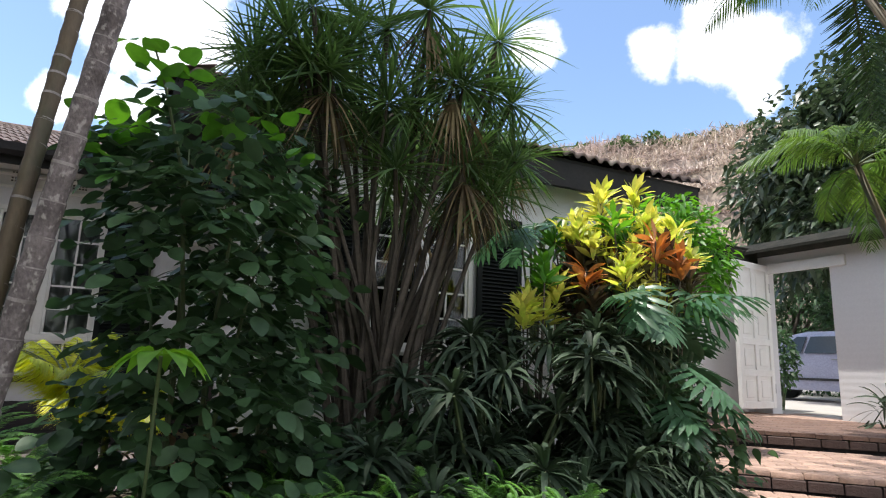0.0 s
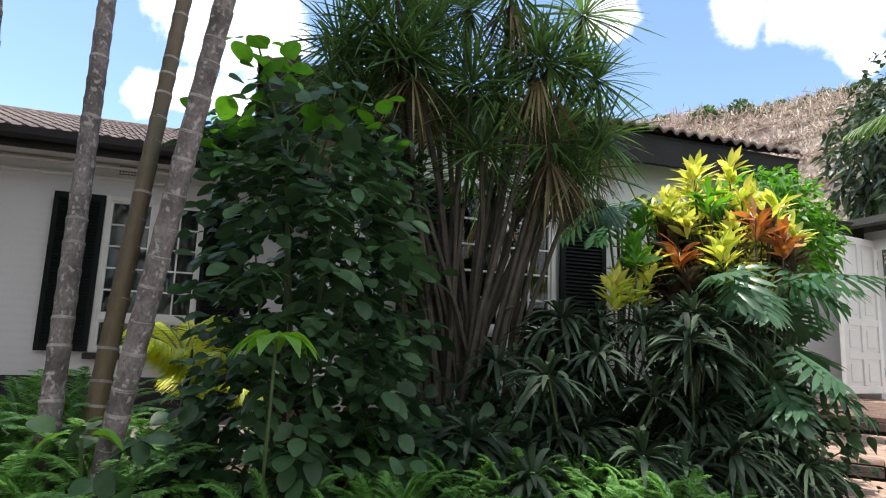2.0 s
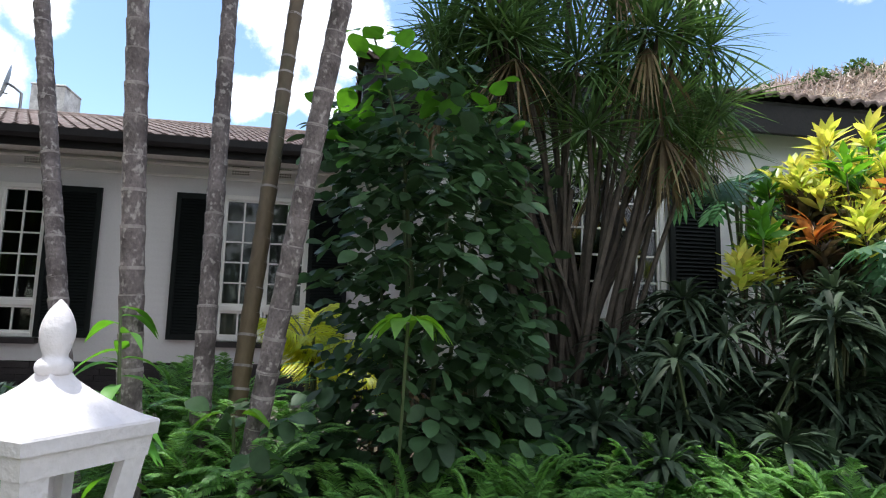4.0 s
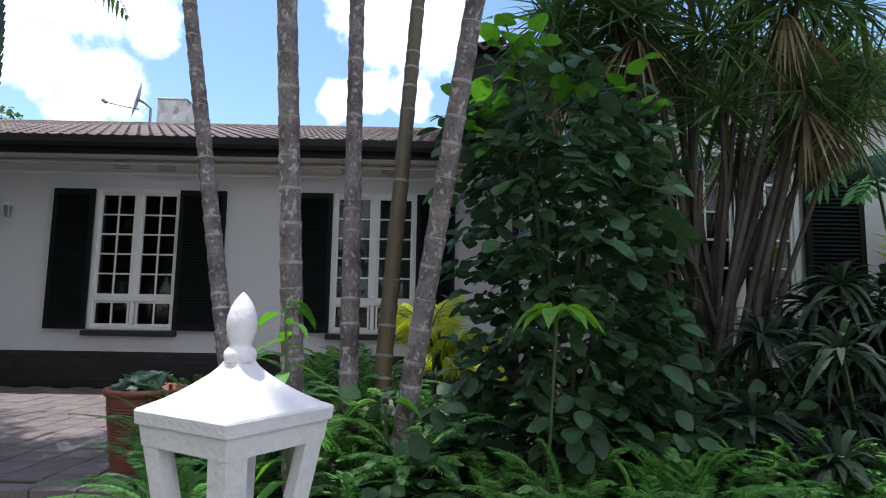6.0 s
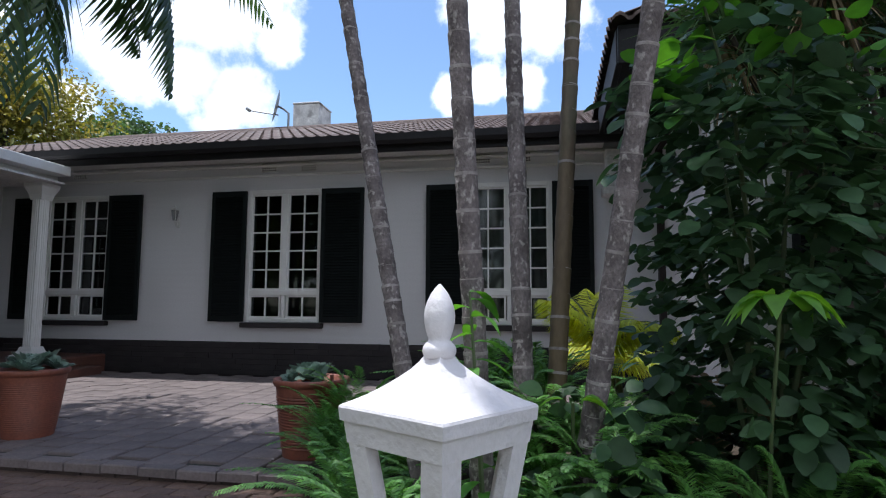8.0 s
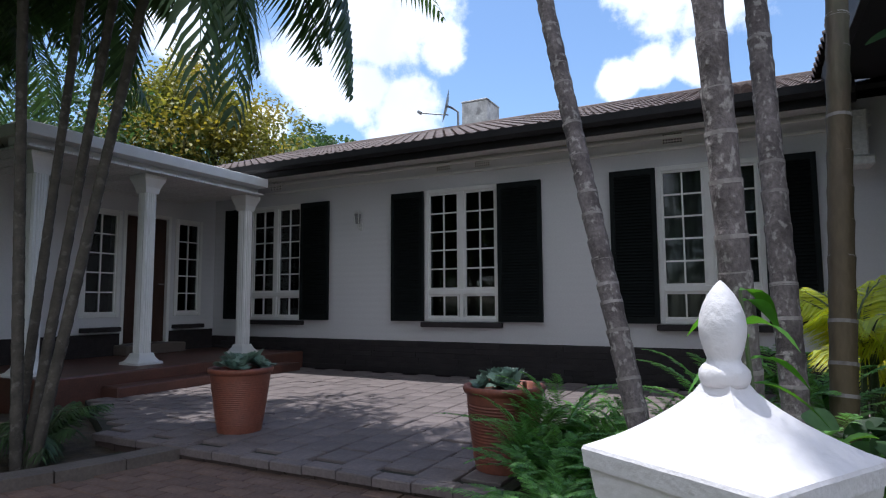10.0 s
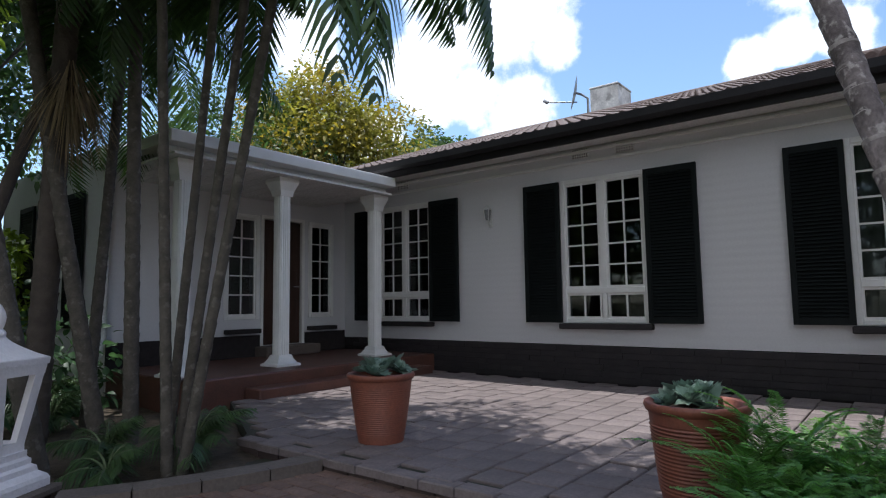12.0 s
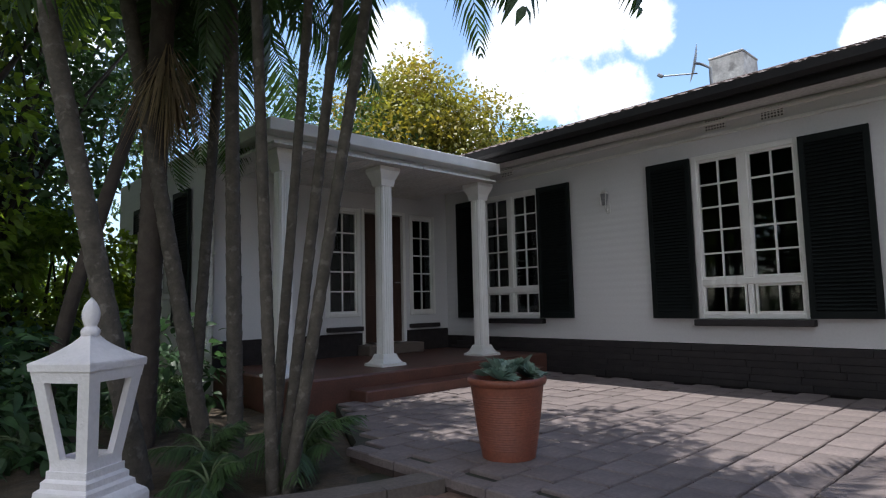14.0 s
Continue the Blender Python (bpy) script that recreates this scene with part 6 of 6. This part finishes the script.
# ---- car ----
def car(at, rz):
    top = empty("parked_car", at, rz)
    tagged(top, "silver-lilac hatchback parked beyond the gate", "car")
    side = [(-1.95, 0.35), (-2.0, 0.6), (-1.93, 0.88), (-1.75, 0.98), (-1.45, 1.40), (-1.1, 1.5), (0.1, 1.5), (0.45, 1.42), (1.0, 1.02), (1.7, 0.9), (2.0, 0.72), (2.02, 0.4), (1.9, 0.28)]
    for cx in (1.25, -1.25):
        pass
    bottom = [(1.62, 0.28)] + [(1.25 + 0.37 * math.cos(a), 0.3 + 0.37 * math.sin(a)) for a in np.linspace(0.0, math.pi, 9)] + [(0.88, 0.24), (-0.88, 0.24)] + \
             [(-1.25 + 0.37 * math.cos(a), 0.3 + 0.37 * math.sin(a)) for a in np.linspace(0.0, math.pi, 9)] + [(-1.62, 0.28)]
    outline = side + bottom
    bm = bmesh.new()
    rings_ = []
    for yy, tuck in ((-0.85, 0.03), (-0.8, 0.0), (0.8, 0.0), (0.85, 0.03)):
        rings_.append([bm.verts.new((x * (1 - tuck * 0.5), yy * (1 - (0.17 if z > 1.3 else 0.08 if z > 1.0 else 0.0)), z - tuck * 0.5 * (z > 1.2))) for x, z in outline])
    for a, b in zip(rings_, rings_[1:]):
        for k in range(len(outline)):
            bm.faces.new((a[k], a[(k + 1) % len(outline)], b[(k + 1) % len(outline)], b[k]))
    for r in (rings_[0][::-1], rings_[-1]):
        bm.faces.new(r)
    bmesh.ops.triangulate(bm, faces=[f for f in bm.faces if len(f.verts) > 4])
    bmesh.ops.recalc_face_normals(bm, faces=bm.faces)
    body = part("body", bm, CARPAINT, top)
    for s_ in (-1, 1):
        for x0, x1, x2, x3 in ((-1.42, -0.72, -0.72, -1.15), (-0.64, 0.15, 0.02, -0.64), (0.22, 0.72, 0.3, 0.1)):
            wb = bmesh.new()
            vs = [wb.verts.new(p) for p in ((x0, s_ * 0.80, 1.02), (x1, s_ * 0.80, 1.02), (x2, s_ * 0.735, 1.38), (x3, s_ * 0.735, 1.38))]
            v2 = [wb.verts.new((v.co.x, v.co.y + s_ * 0.02, v.co.z)) for v in vs]
            wb.faces.new(v2)
            wb.faces.new(vs[::-1])
            for k in range(4):
                wb.faces.new((vs[k], vs[(k + 1) % 4], v2[(k + 1) % 4], v2[k]))
            part("side_window", wb, CARGLASS, top)
        for x in (-0.55, 0.35):
            part("door_handle", boxes((x, x + 0.16, s_ * 0.85 - 0.015, s_ * 0.85 + 0.02, 0.88, 0.91), bevel=0.004), METAL_G, top)
        part("rub_strip", boxes((-0.8, 0.8, s_ * 0.852 - 0.008, s_ * 0.852 + 0.008, 0.45, 0.5)), RUBBER, top)
        for x in (1.25, -1.25):
            w = part("wheel", boxes((-0.001, 0.001, -0.001, 0.001, -0.001, 0.001)), RUBBER, top)
            w.matrix_local = pose(x, s_ * 0.76, 0.3, 90)
            part("tyre", lathe([(0.17, -0.09), (0.28, -0.09), (0.31, -0.06), (0.31, 0.06), (0.28, 0.09), (0.17, 0.09)], 24), RUBBER, w)
            part("rim", lathe([(0.02, -0.085), (0.17, -0.088), (0.17, 0.088), (0.02, 0.085)], 16), METAL_G, w)
    part("tail_light", boxes((-1.98, -1.9, 0.55, 0.8, 0.75, 0.95), (-1.98, -1.9, -0.8, -0.55, 0.75, 0.95), bevel=0.01), TERRA, top)


car((14.0, 8.6, 0.42), 100)

# ---- pieces of floors, plinth and roof ----
def piece_mesh(name, w, l, h, bev, mat):
    bm = bmesh.new()
    b = bev
    v0 = [bm.verts.new(p) for p in ((0, 0, 0), (w, 0, 0), (w, l, 0), (0, l, 0))]
    v1 = [bm.verts.new(p) for p in ((0, 0, h - b), (w, 0, h - b), (w, l, h - b), (0, l, h - b))]
    v2 = [bm.verts.new(p) for p in ((b, b, h), (w - b, b, h), (w - b, l - b, h), (b, l - b, h))]
    for a, c in ((v0, v1), (v1, v2)):
        for i in range(4):
            bm.faces.new((a[i], a[(i + 1) % 4], c[(i + 1) % 4], c[i]))
    bm.faces.new(v2)
    me = bpy.data.meshes.new(name)
    bm.to_mesh(me)
    bm.free()
    me.materials.append(mat)
    return me


def inside(x, y, poly):
    c = False
    for (ax, ay), (bx, by) in zip(poly, poly[1:] + poly[:1]):
        if (ay > y) != (by > y) and x < (bx - ax) * (y - ay) / (by - ay) + ax:
            c = not c
    return c


def place(name, me, parent, m):
    ob = new(name, me)
    ob.parent = parent
    ob.matrix_local = m
    return ob


rng = np.random.default_rng(400)
patio = tagged(empty("patio"), "grey-brown square pavers laid in running bond on the patio", "paving", kind="structure")
PW, PL = 0.242, 0.242
paver = piece_mesh("paver", PW - 0.012, PL - 0.012, 0.045, 0.006, PAVER)
cells = []
for i in range(-27, 6):
    for j in range(0, 20):
        x, y = -0.05 + i * PW, 3.44 + j * PL - (PL * 0.5 if i % 2 else 0) + 0.02
        if all(inside(x + a * PW, y + b * PL, patio_poly) for a in (0.05, 0.95) for b in (0.05, 0.95)):
            cells.append((x, y))
cells.sort(key=lambda c: math.hypot(c[0] + 2.5, c[1] - 3.4))
for x, y in cells[:300]:
    place("paver", paver, patio, pose(x, y, -0.045 + rng.normal(0, 0.0018), rng.normal(0, 0.25), rng.normal(0, 0.25), rng.normal(0, 0.3)))
if cells[300:]:
    bm = boxes(*[(x, x + PW - 0.009, y, y + PL - 0.009, -0.045, rng.normal(0, 0.0015)) for x, y in cells[300:]])
    part("far_pavers", bm, PAVER_J, patio)["kind"] = "stuff"
edge = piece_mesh("edge_paver", 0.234, 0.115, 0.05, 0.007, PAVER)
for i in range(13):
    place("edge_paver", edge, patio, pose(-4.60 + i * 0.242, 3.40 + rng.normal(0, 0.004), -0.053 + rng.normal(0, 0.002), 0, 0, rng.normal(0, 0.6)))
riser = piece_mesh("riser_brick", 0.21, 0.08, 0.07, 0.006, DARKBRICK)
for i in range(14):
    place("riser_brick", riser, patio, pose(-4.58 + i * 0.222, 3.418, -0.118))

terrace = tagged(empty("terrace"), "worn red-brown brick paving below the patio", "paving", kind="structure")
brick = piece_mesh("paving_brick", 0.203, 0.098, 0.04, 0.005, DIMMEDBRICK)
count = 0
for j in range(12):
    for i in range(13):
        x, y = -4.2 + i * 0.21 + 0.105 * (j % 2), 2.18 + j * 0.104
        if inside(x + 0.1, y + 0.05, [(-3.74, 3.42), (-3.93, 2.7), (-4.2, 2.18), (-1.0, 2.15), (-1.45, 3.42)]):
            place("paving_brick", brick, terrace, pose(x, y, -0.118 + rng.normal(0, 0.0015), rng.normal(0, 0.4), rng.normal(0, 0.4), rng.normal(0, 0.4)))

steps = tagged(empty("garden_steps"), "broad red brick steps rising to the garden gate", "steps", kind="structure")
sets_ = []
single = 0
for n0, n1, z in TREADS[:5]:
    nn = n0
    k = 0
    # front row on edge, then rows of bricks
    while nn < n1 - 0.05:
        u = -0.68 + (0.1 if k % 2 else 0)
        while u < 2.3:
            x, y = local(u, nn)
            m = Matrix.Translation((x, y, z - 0.04 + rng.normal(0, 0.0015))) @ pose(0, 0, 0, 0, 0, -45)
            if single < 290 and u < 2.1:
                place("paving_brick", brick, steps, m)
                single += 1
            else:
                sets_.append(m)
            u += 0.21
        nn += 0.104
        k += 1
    u = -0.7
    while u < 2.3:
        x, y = local(u, n0 - 0.01)
        if n0 > -3.3:
            place("riser_brick", riser, steps, Matrix.Translation((x, y, z - 0.118)) @ pose(0, 0, 0, 0, 0, -45))
        u += 0.222
bv = np.array([v.co[:] for v in brick.vertices])
bf = [tuple(p.vertices) for p in brick.polygons]
far = []
for m in sets_:
    R = np.array(m.to_3x3())
    far.append((bv @ R.T + np.array(m.translation), np.array(bf)))
if far:
    raw("far_bricks", *merge(*far), BRICK_J, steps)["kind"] = "stuff"

plinth = tagged(empty("plinth"), "dark slate-coloured brick plinth courses", "plinth", kind="structure")
slates = [piece_mesh("brick", w, 0.03, 0.066, 0.004, SLATE) for w in (0.34, 0.46, 0.58)]
for j in range(6):
    x = -8.0 + 0.13 * (j % 3)
    while x < 0.6 and x > -9:
        k = int(rng.integers(3))
        w = (0.34, 0.46, 0.58)[k]
        place("brick", slates[k], plinth, pose(x, WALLY - 0.031 + rng.uniform(-0.003, 0.003), -0.012 + 0.0695 * j))
        x += w + 0.005

pier_brick = piece_mesh("brick", 0.19, 0.02, 0.068, 0.004, DARKBRICK)
for parent, m in LATER_BRICK:
    place("brick", pier_brick, parent, m)
for parent, m in LATER:
    place("roof_tile", TILEMESH, parent, m)

# ---- from plan units to metres ----
for ob in list(scene.objects):
    if ob.parent is None and ob.type in {"MESH", "EMPTY"}:
        ob.matrix_world = Matrix.Scale(PLAN, 4) @ ob.matrix_world
